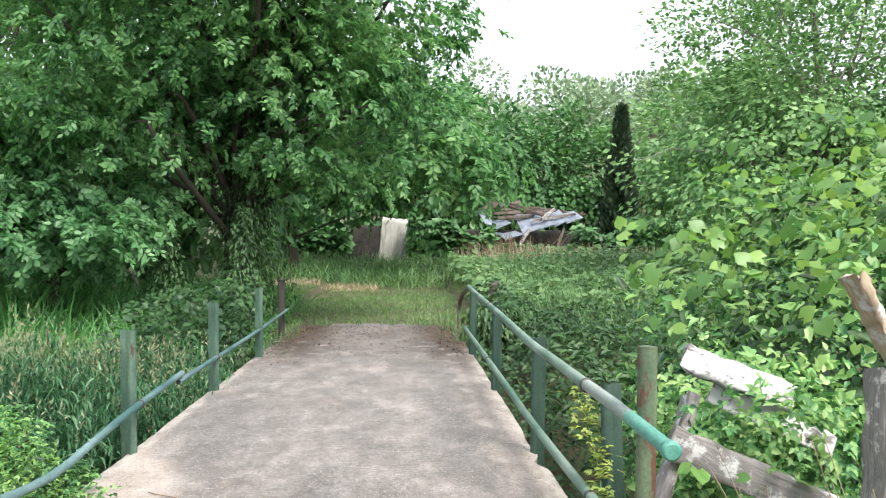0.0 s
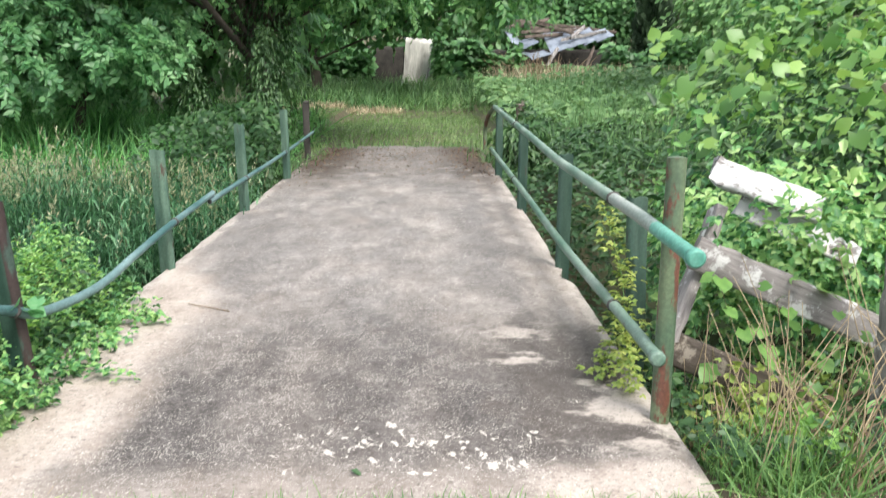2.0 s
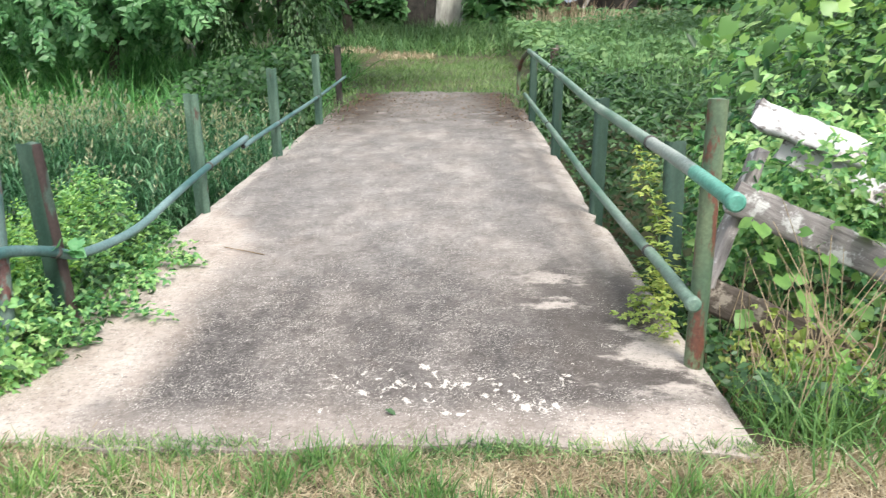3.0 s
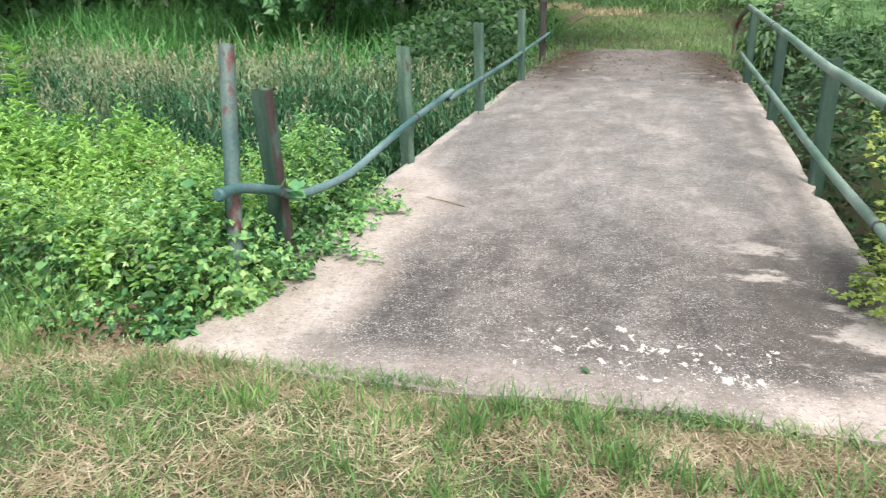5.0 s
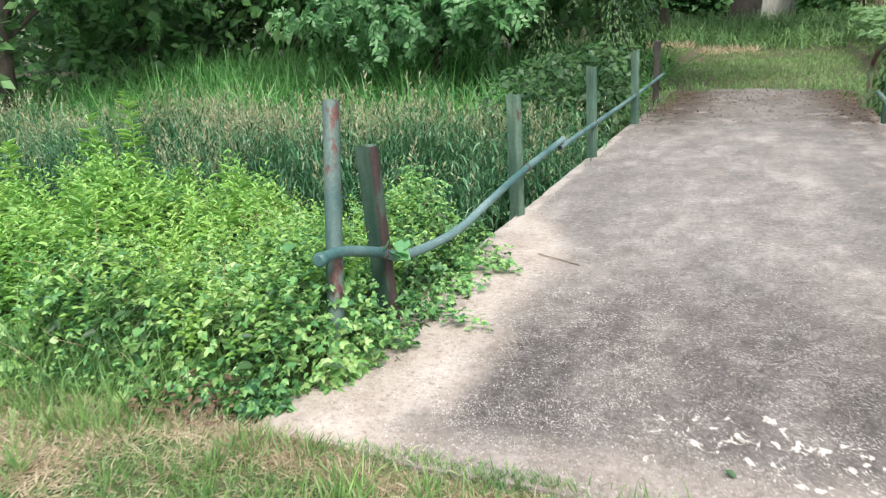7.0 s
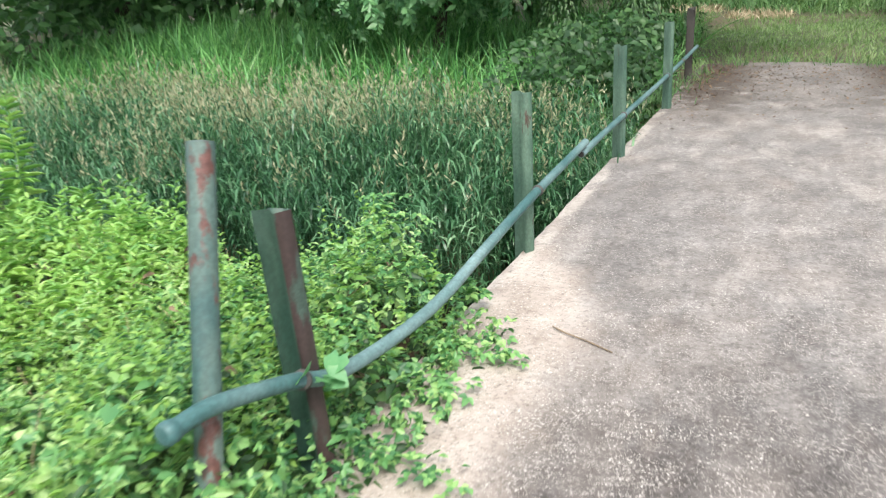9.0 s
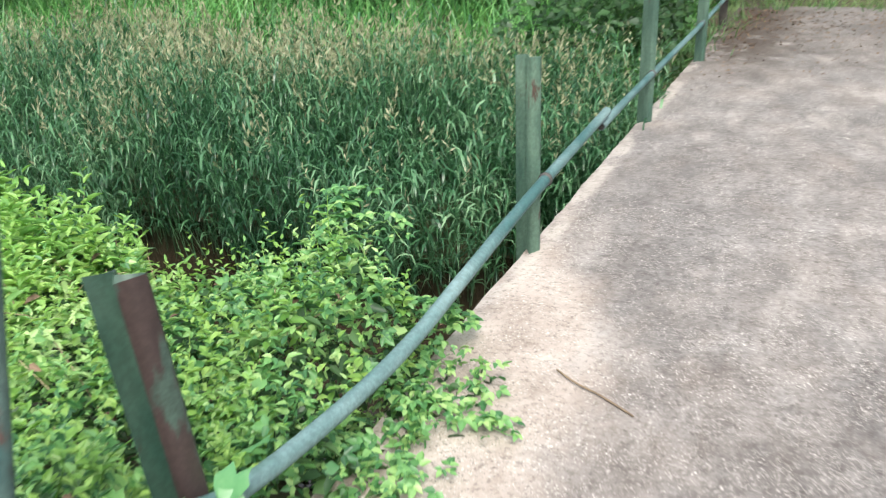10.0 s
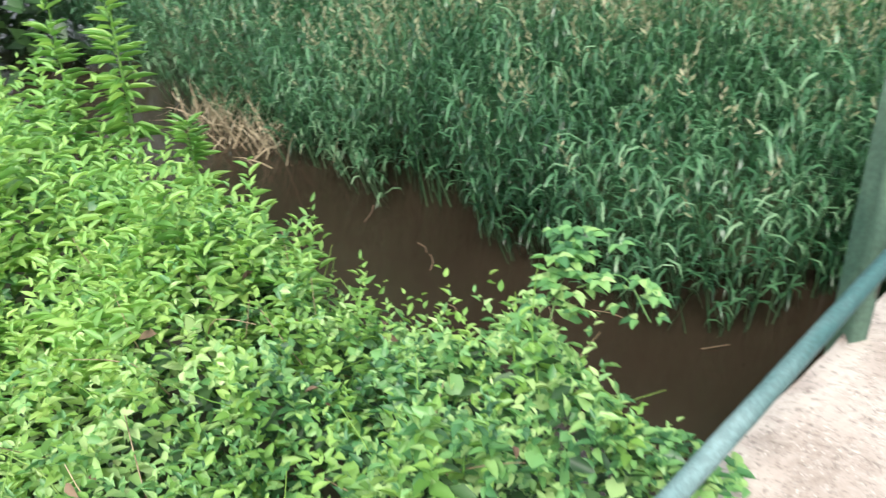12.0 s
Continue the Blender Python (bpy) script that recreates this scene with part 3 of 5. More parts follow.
def build_ground():
    xs = np.unique(np.concatenate([-np.geomspace(10, 600, 26), np.arange(-10, 10.01, 0.25), np.geomspace(10, 600, 26)]))
    ys = np.unique(np.concatenate([-np.geomspace(3, 600, 24), np.arange(-3, 16.01, 0.2), np.geomspace(16, 700, 36)]))
    X, Y = np.meshgrid(xs, ys)
    Z = ground_z(X, Y)
    under = (np.abs(X) < 1.45) & (Y > 0.7) & (Y < 13.2)
    Z = np.where(under, np.minimum(Z, -0.3), Z)
    ny, nx = X.shape
    i = np.arange(nx * ny).reshape(ny, nx)
    f = np.stack([i[:-1, :-1], i[:-1, 1:], i[1:, 1:], i[1:, :-1]], -1).reshape(-1, 4)
    ob = Soup().add(np.stack([X, Y, Z], -1).reshape(-1, 3), f).build("ground", M_SOIL, True)
    return tagged(ob, "bare brown soil banks sloping to a creek", "ground", kind="structure")


build_ground()


def build_water():
    xs, ys = np.linspace(-30, 25, 56), np.linspace(2.6, 6.6, 12)
    X, Y = np.meshgrid(xs, ys)
    i = np.arange(X.size).reshape(X.shape)
    f = np.stack([i[:-1, :-1], i[:-1, 1:], i[1:, 1:], i[1:, :-1]], -1).reshape(-1, 4)
    ob = Soup().add(np.stack([X, Y, np.full_like(X, WATER_Z)], -1).reshape(-1, 3), f).build("water", M_WATER, True)
    return tagged(ob, "still muddy brown creek water", "water", kind="structure")


build_water()


# ---- bridge deck ----
def build_deck():
    """One slab with a broken, uneven rim."""
    ny, nx = 200, 31
    vs = np.linspace(0, 1, ny)
    us = np.linspace(-1, 1, nx)
    top = np.zeros((ny, nx, 3))
    for k, v in enumerate(vs):
        y = 0.55 + v * 13.1
        chipl = 0.005 * fbm(np.array(y), np.array(0.0), 3.1) - 0.03 * max(0.0, noise.noise((y * 4.1, 0.0, 3.0)) - 0.25) + 0.006 * noise.noise((y * 11.0, 2.0, 1.0))
        chipr = 0.004 * fbm(np.array(y), np.array(4.0), 3.4) - 0.02 * max(0.0, noise.noise((y * 3.7, 7.0, 3.0)) - 0.2) + 0.006 * noise.noise((y * 11.0, 9.0, 1.0))
        notch = 0.07 * math.exp(-((y - 3.75) / 0.12) ** 2) + 0.025 * math.exp(-((y - 4.3) / 0.3) ** 2)
        lx, rx = -1.53 + chipl, 1.50 + chipr - notch
        top[k, :, 0] = lx + (us + 1) / 2 * (rx - lx)
        top[k, :, 1] = y
    end = np.exp(-((vs[:, None] - 0) / 0.012) ** 2)
    top[..., 1] += end * (0.03 * np.sin(3 * top[..., 0]) + 0.012 * np.sin(11 * top[..., 0] + 1)) + np.exp(-((vs[:, None] - 1) / 0.02) ** 2) * (0.25 * np.cos(1.2 * top[..., 0]) - 0.1)
    top[..., 2] = 0.006 * fbm(top[..., 0], top[..., 1], 1.3) + 0.0012 * fbm(top[..., 0], top[..., 1], 6.0, 2.0)
    rim = np.minimum(1 - np.abs(us), 1)[None] * 20
    top[..., 2] -= 0.014 * np.clip(1 - rim, 0, 1)
    i = np.arange(nx * ny).reshape(ny, nx)
    s = Soup().add(top.reshape(-1, 3), np.stack([i[:-1, :-1], i[:-1, 1:], i[1:, 1:], i[1:, :-1]], -1).reshape(-1, 4))
    loop = np.concatenate([i[0, :], i[1:, -1], i[-1, -2::-1], i[-2:0:-1, 0]])
    rim_v = top.reshape(-1, 3)[loop]
    low = rim_v.copy()
    low[:, 2] = -0.32
    mid = rim_v.copy()
    mid[:, 2] -= 0.15
    mid[:, :2] += 0.004 * rng.normal(0, 1, (len(mid), 2))
    n = len(loop)
    a = np.arange(n)
    b = (a + 1) % n
    for p, q in ((rim_v, mid), (mid, low)):
        s.add(np.concatenate([p, q]), np.stack([b, a, a + n, b + n], 1))
    s.add(low, [list(range(n - 1, -1, -1))])
    ob = s.build("bridge_deck", M_CONC, False)
    tagged(ob, "worn grey concrete bridge deck with dark stained middle", "bridge", kind="structure")
    for y0, y1 in ((1.6, 3.2), (11.2, 13.0)):
        ab = Soup()
        hull(ab, (-1.42, (y0 + y1) / 2, -0.95), (1.42, (y0 + y1) / 2, -0.95), y1 - y0, 1.3, rough=0.01, seg=14)
        tagged(ab.build("abutment", M_CONC), "rough concrete abutment under the bridge deck", "abutment", kind="structure")


build_deck()


# ---- steel posts and pipe rails ----
def steel_post(x, y, h, lean=(0, 0), mirror=1, base=0.0, w=0.034, fl=0.032, th=0.007, turn=0.0, mat=None, flange=None):
    """A rolled Z-section post, its foot in the deck's rim."""
    a = np.array([(-fl - w / 2, -0.024), (-w / 2, 0.03), (w / 2, -0.03), (w / 2 + fl, 0.024)])
    prof = np.concatenate([a, (a + (0, th))[::-1]])[[0, 7, 6, 5, 4, 3, 2, 1]]
    c, s_ = math.cos(turn), math.sin(turn)
    prof = np.stack([prof[:, 0] * c - prof[:, 1] * s_, prof[:, 0] * s_ + prof[:, 1] * c], 1) * (mirror, 1)
    s, seg = Soup(), 8
    rings = []
    for k in range(seg + 1):
        t = k / seg
        top = rng.normal(0, 0.006, 8) if k == seg else 0
        z = base + t * (h - base) + top
        rings.append(np.stack([x + prof[:, 0] + lean[0] * t, y + prof[:, 1] + lean[1] * t, np.broadcast_to(z, 8)], 1))
    i = np.arange(8)
    j = (i + 1) % 8
    s.add(np.concatenate(rings), np.concatenate([np.stack([k * 8 + i, k * 8 + j, k * 8 + 8 + j, k * 8 + 8 + i], 1) for k in range(seg)]))
    s.add(rings[-1], [(0, 1, 2, 7), (7, 2, 3, 6), (6, 3, 4, 5)])
    ob = s.build("steel_post", mat or M_POST)
    if flange:
        ob.data.materials.append(flange)
        for k in range(seg * 8):
            ob.data.polygons[k].material_index = int(k % 8 in (3, 4, 5))
    return tagged(ob, "flaking green steel channel post at the deck edge", "post", "bridge rail posts")


for y, h in ((4.0, 0.9), (6.53, 0.915), (9.05, 0.93)):
    steel_post(-1.51 + 0.012 * (y - 4.0), y, h, (-0.02, -0.01), base=-0.3)
for y, h in ((4.0, 0.86), (6.62, 0.9), (9.43, 0.95)):
    steel_post(1.49, y, h, (0.005, 0), mirror=-1, base=-0.12, mat=M_POSTZ)
steel_post(-1.47, 1.74, 0.9, (-0.05, -0.09), base=-0.4, turn=0.25, mat=M_POSTZ, flange=M_FLANGE)
steel_post(1.56, 2.0, 0.82, (0, 0.2), mirror=-1, base=-0.6, mat=M_POSTZ)


def pipe_post(x, y, h, r, mat, label, lean=(0, 0), base=-0.3):
    s = Soup()
    t = np.linspace(0, 1, 8)[:, None]
    tube(s, np.array([(x, y, base)]) + t * np.array([(lean[0], lean[1], h - base)]), r, 16)
    return tagged(s.build("pipe_post", mat, True), label, "post", "bridge end posts")


pipe_post(-1.462, 1.125, 1.125, 0.038, M_POSTB, "faded blue-green pipe post with rust patches", (-0.13, 0.356), base=-0.1)
pipe_post(1.45, 1.24, 1.13, 0.041, M_POSTR, "rusted green pipe post at the deck corner", (0.035, 0.1))


def rail(name_label, pts, r, mat, rings=(), n=60, sections=(), mouth=False, cap=None):
    """A pipe rail; sections: where lengths of another paint end along y."""
    line = smooth_line(pts, n)
    parts, k0 = [], 0
    for y_end, m in (*sections, (1e9, mat)):
        k1 = min(int(np.searchsorted(line[:, 1], y_end)), len(line) - 1) if y_end < 1e8 else len(line) - 1
        parts.append(tube(Soup(), line[k0 : k1 + 1], r, 14).build("pipe", m, True))
        k0 = k1
    for y in rings:
        k = int(np.argmin(np.abs(line[:, 1] - y)))
        k = min(max(k, 1), len(line) - 2)
        d = unit(line[k + 1] - line[k - 1])
        c = line[k]
        ring = tube(Soup(), [c - d * 0.011, c - d * 0.008, c + d * 0.008, c + d * 0.011], [r, r + 0.007, r + 0.007, r], 14, False).build("coupling", M_RING, True)
        parts.append(ring)
    if cap:
        d = unit(line[1] - line[0])
        parts.append(tube(Soup(), [line[0] - d * 0.014, line[0] - d * 0.008, line[0] + d * 0.022, line[0] + d * 0.026], [r * 0.9, r + 0.006, r + 0.006, r], 16).build("end_cap", cap, True))
    if mouth:
        d = unit(line[1] - line[0])
        # A near-black disc stands for the unlit bore; the tube is not hollow.
        parts.append(tube(Soup(), [line[0] - d * 0.008, line[0] - d * 0.0055], r * 0.78, 14).build("dark_mouth_disc", M_DARKSHADE))
        parts.append(tube(Soup(), [line[0] - d * 0.007, line[0] + d * 0.01], [r, r + 0.001], 14, False).build("pipe_rim", mat, True))
    return thing("pipe_rail", name_label, "rail", parts, at=tuple(line[0]))


rail("bent teal pipe rail with a capped end", [(-1.475, 1.09, 0.515), (-1.465, 1.26, 0.503), (-1.45, 1.57, 0.412), (-1.435, 1.80, 0.33), (-1.425, 2.24, 0.28), (-1.42, 2.61, 0.275), (-1.42, 3.04, 0.31), (-1.43, 3.86, 0.36), (-1.44, 5.12, 0.405)], 0.025, M_RAIL, (1.62, 4.0), 90, cap=M_RAIL)
rail("straight teal pipe rail with an open end", [(-1.44, 5.01, 0.345), (-1.45, 6.06, 0.35), (-1.45, 8.8, 0.37), (-1.45, 11.74, 0.43)], 0.023, M_RAIL, (6.5, 9.0), mouth=True)
rail("green pipe top rail with a chalky capped end", [(1.425, 0.86, 0.815), (1.412, 1.56, 0.836), (1.41, 2.1, 0.835), (1.41, 3.1, 0.835), (1.41, 3.9, 0.835), (1.41, 5.5, 0.88), (1.41, 6.9, 0.91), (1.41, 9.3, 0.965)], 0.031, M_RAIL2, (2.1, 6.6), 90, ((1.32, M_TEAL), (2.1, M_CHALK)), cap=M_TEAL)
rail("green pipe lower rail with a capped end", [(1.405, 1.17, 0.312), (1.405, 1.84, 0.307), (1.41, 2.69, 0.282), (1.41, 4.0, 0.275), (1.41, 5.75, 0.30), (1.41, 9.8, 0.335)], 0.028, M_RAIL2, (1.95, 6.6), 60, cap=M_RAIL2)
rail("dark bent end of the pipe rail", [(1.40, 9.3, 0.95), (1.36, 9.75, 0.82), (1.34, 10.05, 0.62), (1.34, 10.1, 0.3)], 0.03, M_POSTR, (), 20)


# ---- old timber fence beside the deck ----
def timber(label, p, q, w, h, mat, up=(0, 0, 1), name="plank", rough=0.004, seg=12, cat="plank"):
    """A timber built along x about its own base, then laid from p to q."""
    p, q = Vector(p), Vector(q)
    ln = (q - p).length
    ob = hull(Soup(), (0, 0, 0), (ln, 0, 0), w, h, rough=rough, seg=seg).build(name, mat)
    x = (q - p).normalized()
    y = Vector(up).cross(x).normalized()
    m = Matrix((x, y, x.cross(y))).transposed().to_4x4()
    ob.matrix_world = Matrix.Translation(p) @ m
    return tagged(ob, label, cat)


timber("silvered cracked fence plank, sagging", (1.69, 1.65, 0.66), (2.62, 1.55, 0.26), 0.07, 0.155, M_WOODG)
timber("white painted fence plank with flaking paint", (1.87, 1.95, 1.0), (2.40, 1.91, 0.805), 0.035, 0.14, M_WOODW, (0, 0.5, 1))
timber("lower white painted fence plank behind leaves", (2.0, 1.98, 0.83), (2.62, 1.94, 0.56), 0.03, 0.12, M_WOODW, (0, 0.3, 1))
timber("dark rotten fence plank near the ground", (1.58, 1.68, 0.20), (2.28, 1.63, -0.105), 0.06, 0.16, M_WOODD)
timber("silvered diagonal fence brace", (1.84, 1.80, 0.83), (1.60, 1.64, 0.22), 0.05, 0.13, M_WOODG, (0, -1, 0.2), "brace")
timber("weathered grey fence post under vines", (2.42, 1.15, -0.6), (2.45, 1.2, 1.06), 0.15, 0.15, M_WOODP, (0, -1, 0), "fence_post", 0.006, 16, "post")
timber("pale splintered broken limb among vines", (2.28, 1.2, 1.44), (2.56, 1.28, 1.02), 0.05, 0.11, M_WOODS, (0, -1, 0.3), "broken_limb", 0.007, 14, "limb")
timber("dark leaning post at the far end of the deck", (-1.53, 11.6, -0.3), (-1.55, 11.7, 0.95), 0.09, 0.09, M_DARKSHADE, (0, -1, 0), "end_post", 0.008, 10, "post")
timber("short brown timber stump post in the grass", (2.2, 13.2, -0.2), (2.22, 13.2, 0.85), 0.15, 0.15, M_WOODD, (0, -1, 0), "stump_post", 0.01, 8, "post")


# ---- trees ----
def tree(label, base, h, crown, n_limb, n_leaf, leaf, size, leaf_m, bark_m, r0, lean=(0, 0), droop=0.5, clump=0.55, name="tree", fork=3, group="", low=0.18, extra=60):
    """A tapered trunk, bent limbs and branchlets, and leaves in uneven clumps at their ends."""
    base = np.array(base, float)
    wood, foliage = Soup(), Soup()
    t = np.linspace(0, 1, 9)
    trunk = base + np.stack([lean[0] * t**1.3 * h + 0.03 * h * np.sin(5 * t + base[0]), lean[1] * t * h + 0.03 * h * np.sin(4 * t + base[1]), t * h * 0.86], 1)
    tube(wood, trunk, r0 * (1 - 0.88 * t) * (1 + 0.35 * np.exp(-t * 14)), 9)
    vol = np.array([c[3] * c[4] * c[5] for c in crown]) ** 0.8
    vol /= vol.sum()
    tips = []
    for _ in range(n_limb):
        c = np.array(crown[rng.choice(len(crown), p=vol)])
        d = unit(rng.normal(0, 1, 3))
        end = base + c[:3] + d * c[3:] * rng.uniform(0.55, 0.95)
        k = np.clip((end[2] - base[2]) / h * 0.8, low, 0.95) * rng.uniform(0.55, 0.95)
        start = np.array([np.interp(k, t, trunk[:, a]) for a in range(3)])
        mid = start * 0.45 + end * 0.55 + np.array([*rng.normal(0, 0.06 * h, 2), 0.05 * h])
        line = smooth_line([start, mid, end], 8)
        tube(wood, line, np.linspace(r0 * 0.34 * (1 - 0.6 * k), r0 * 0.05 + 0.006, len(line)), 5, False)
        tips.append(end)
        for _ in range(fork):
            s = line[rng.integers(3, len(line))]
            e = s + unit(rng.normal(0, 1, 3)) * np.array([1, 1, 0.7]) * rng.uniform(0.6, 1.6) * clump * 1.7
            tube(wood, smooth_line([s, (s + e) / 2 + rng.normal(0, 0.1, 3), e], 5), np.linspace(r0 * 0.06 + 0.006, 0.005, 4), 3, False)
            tips.append(e)
    for _ in range(extra):
        c = np.array(crown[rng.choice(len(crown), p=vol)])
        tips.append(base + c[:3] + unit(rng.normal(0, 1, 3)) * c[3:] * rng.uniform(0.4, 1.0) ** 0.5)
    tips = np.array(tips)
    w = rng.uniform(0.3, 1.6, len(tips))
    pick = rng.choice(len(tips), n_leaf, p=w / w.sum())
    off = unit(rng.normal(0, 1, (n_leaf, 3))) * (2.1 * rng.uniform(0, 1, (n_leaf, 1)) ** 0.45) * clump * np.array([1, 1, 0.62])
    pos = tips[pick] + off
    gz = ground_z(pos[:, 0], pos[:, 1]) + 0.1
    pos[:, 2] = np.maximum(pos[:, 2], gz + rng.uniform(0, 0.5, n_leaf))
    heart_ = base + np.average([c[:3] for c in crown], axis=0, weights=vol)
    out = unit(pos - heart_)
    d = out * 0.8 + unit(off) * 0.7 + rng.normal(0, 0.45, (n_leaf, 3)) + np.array([0, 0, -droop])
    nrm = out * 0.9 + rng.normal(0, 0.45, (n_leaf, 3)) + np.array([0, 0, 1.0])
    kinds = leaf if isinstance(leaf, list) else [leaf]
    sc = size * rng.uniform(0.65, 1.3, n_leaf)
    for k, (lv, lf_) in enumerate(kinds):
        scatter(foliage, lv, lf_, pos[k :: len(kinds)], turns(d, nrm)[k :: len(kinds)], sc[k :: len(kinds)])
    parts = [wood.build("trunk", bark_m, True), tagged(foliage.build("foliage", leaf_m), kind="stuff")]
    return thing(name, label, "tree", parts, group=group, at=tuple(base))


LEAF, SMALL, PIN, HEART, TRI = (LEAF_V, LEAF_F), (SMALL_V, SMALL_F), PINS, (HEART_V, HEART_F), (TRI_V, TRI_F)

tree("large walnut tree with dark drooping feathered leaves", (-2.6, 14.3, -0.1), 10.6, [(-0.6, 0, 6.8, 4.4, 3.4, 3.2), (2.5, -0.4, 6.2, 1.9, 1.7, 1.7), (1.3, -0.8, 4.2, 2.0, 1.8, 1.5), (-2.4, -2.4, 5.4, 2.6, 1.3, 1.9), (-3.6, -1.2, 3.6, 2.2, 1.6, 1.2), (-1.0, -2.6, 7.2, 2.6, 1.2, 1.6), (1.6, -1.2, 2.9, 1.2, 1.0, 0.7)], 50, 8300, PIN, 0.32, M_WALNUT, M_BARK, 0.28, (0.02, 0), 0.12, 0.40, extra=330)
tree("low spreading walnut with bright green drooping sprays", (-6.2, 13.4, 0.0), 5.6, [(0.3, -1.0, 1.95, 2.2, 1.0, 0.7), (-1.8, -0.4, 3.4, 2.4, 1.4, 1.1), (2.0, -0.8, 1.9, 0.9, 0.6, 0.4)], 20, 3100, PIN, 0.34, M_SPRAY, M_BARK, 0.10, (0.05, -0.02), 0.3, 0.40, extra=50)
tree("spreading tree hanging over the reed bed", (-14.2, 10.8, -0.4), 10, [(0.2, 0.2, 4.2, 3.0, 2.8, 1.8), (0, 0, 6.5, 4.2, 3.8, 3.4)], 26, 1800, PIN, 0.46, M_WALNUT, M_BARK, 0.2, (0, 0), 0.7, 0.6, extra=90)
for bx, by, hh in ((-10.5, 19.5, 11), (-16.5, 17.0, 12), (-6.0, 21.5, 12), (-14, 25, 14)):
    tree("dense woodland tree behind the reed bed", (bx, by, ground_z(bx, by) - 0.1), hh, [(0, 0, hh * 0.6, 3.4, 3.2, hh * 0.38), (0.5, -1.2, hh * 0.26, 3.2, 2.4, hh * 0.24)], 20, 5400, SMALL, 0.39, M_WOODLAND, M_BARK, 0.22, (0, 0), 0.5, 0.65, group="woodland trees", extra=110, fork=1)
tree("leafy tree hanging in front of a ruined house", (-4.0, 31, 0.3), 9.5, [(3.6, 0, 6.2, 4.4, 3.2, 2.6), (5.8, -1.0, 4.4, 3.0, 2.2, 1.5), (0.4, 0, 4.6, 2.6, 2.2, 1.8)], 26, 1500, PIN, 0.85, M_WALNUT, M_BARK, 0.2, (0, 0), 0.6, 0.7, extra=90)
tree("pale-barked light green tree beside the thicket", (11.4, 18.5, 0.0), 11.5, [(0, 0, 6.8, 4.4, 4.2, 3.9), (-1.4, -1.5, 3.2, 3.8, 3.0, 2.6)], 52, 39000, SMALL, 0.17, M_MAPLE, M_BARKP, 0.17, (-0.03, 0), 0.25, 0.40, extra=420)
tree("light green tree at the edge of the thicket", (16.5, 16.0, 0.0), 12, [(0, 0, 6.5, 4.4, 4.2, 4.8), (-1.2, -0.5, 2.6, 3.6, 3.0, 2.4)], 20, 4000, SMALL, 0.34, M_MAPLE, M_BARKP, 0.15, (0, 0), 0.35, 0.65, extra=110)
for bx, by, hh, rx, nl in ((2.5, 50, 11.5, 4.5, 7000), (8.0, 55, 10, 4.5, 8000), (13.0, 56, 10.5, 4.5, 8000), (18.5, 47, 12, 4.6, 8000), (-5.5, 45, 14, 5.5, 4500), (-12, 38, 14, 5.5, 3500)):
    tree("leafy tree around the ruined house", (bx, by, ground_z(bx, by) - 0.1), hh, [(0, 0, hh * 0.55, rx, rx * 0.8, hh * 0.42), (0, -1, hh * 0.25, rx * 0.9, rx * 0.7, hh * 0.25)], 14, int(nl * 0.8), SMALL, 0.52, M_MAPLE if bx > 15 else M_WOODLAND, M_BARK, 0.22, (0, 0), 0.5, 0.8, group="trees round the ruin", extra=130, fork=1)


def cedar(base, h, r):
    s, w = Soup(), Soup()
    tube(w, [base, (base[0], base[1], base[2] + h * 0.95)], [0.16, 0.02], 7)
    n = 5000
    t = rng.uniform(0, 1, n) ** 0.8
    a = rng.uniform(0, 2 * np.pi, n)
    rr = r * np.minimum(1, (1 - t) * 1.6 + 0.05) * (0.8 + 0.3 * np.sin(5 * a + 21 * t)) * rng.uniform(0.55, 1, n)
    pos = np.array(base) + np.stack([rr * np.cos(a), rr * np.sin(a), t * h], 1)
    d = np.stack([np.cos(a) * 0.5, np.sin(a) * 0.5, np.ones(n)], 1) + rng.normal(0, 0.25, (n, 3))
    scatter(s, SMALL_V, SMALL_F, pos, turns(d, rng.normal(0, 1, (n, 3))), rng.uniform(0.3, 0.6, n))
    return thing("cedar_tree", "dark narrow cedar beside the ruined house", "tree", [w.build("trunk", M_BARK, True), tagged(s.build("foliage", M_CEDAR), kind="stuff")], at=tuple(base))


cedar((12.9, 43.0, 0.7), 8.6, 0.95)


def far_woods():
    """The wooded hill behind everything, a ragged belt of crowns."""
    s = Soup()
    n = 46
    cx = rng.uniform(-12, 78, n)
    cy = rng.uniform(95, 170, n)
    cz = ground_z(cx, cy) + rng.uniform(2.5, 7, n)
    k = 620
    pos = np.repeat(np.stack([cx, cy, cz], 1), k, 0)
    off = unit(rng.normal(0, 1, (n * k, 3))) * rng.uniform(0.1, 1, (n * k, 1)) ** 0.4 * (5.6, 4.6, 4.8)
    pos = pos + off
    pos[:, 2] = np.maximum(pos[:, 2], ground_z(pos[:, 0], pos[:, 1]))
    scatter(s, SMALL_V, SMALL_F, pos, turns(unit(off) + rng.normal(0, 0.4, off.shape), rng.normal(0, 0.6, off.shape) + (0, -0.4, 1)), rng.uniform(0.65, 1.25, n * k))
    return tagged(s.build("far_woods", M_FAR), "far hill woods with haze in their pale green", "woods", kind="stuff")


far_woods()


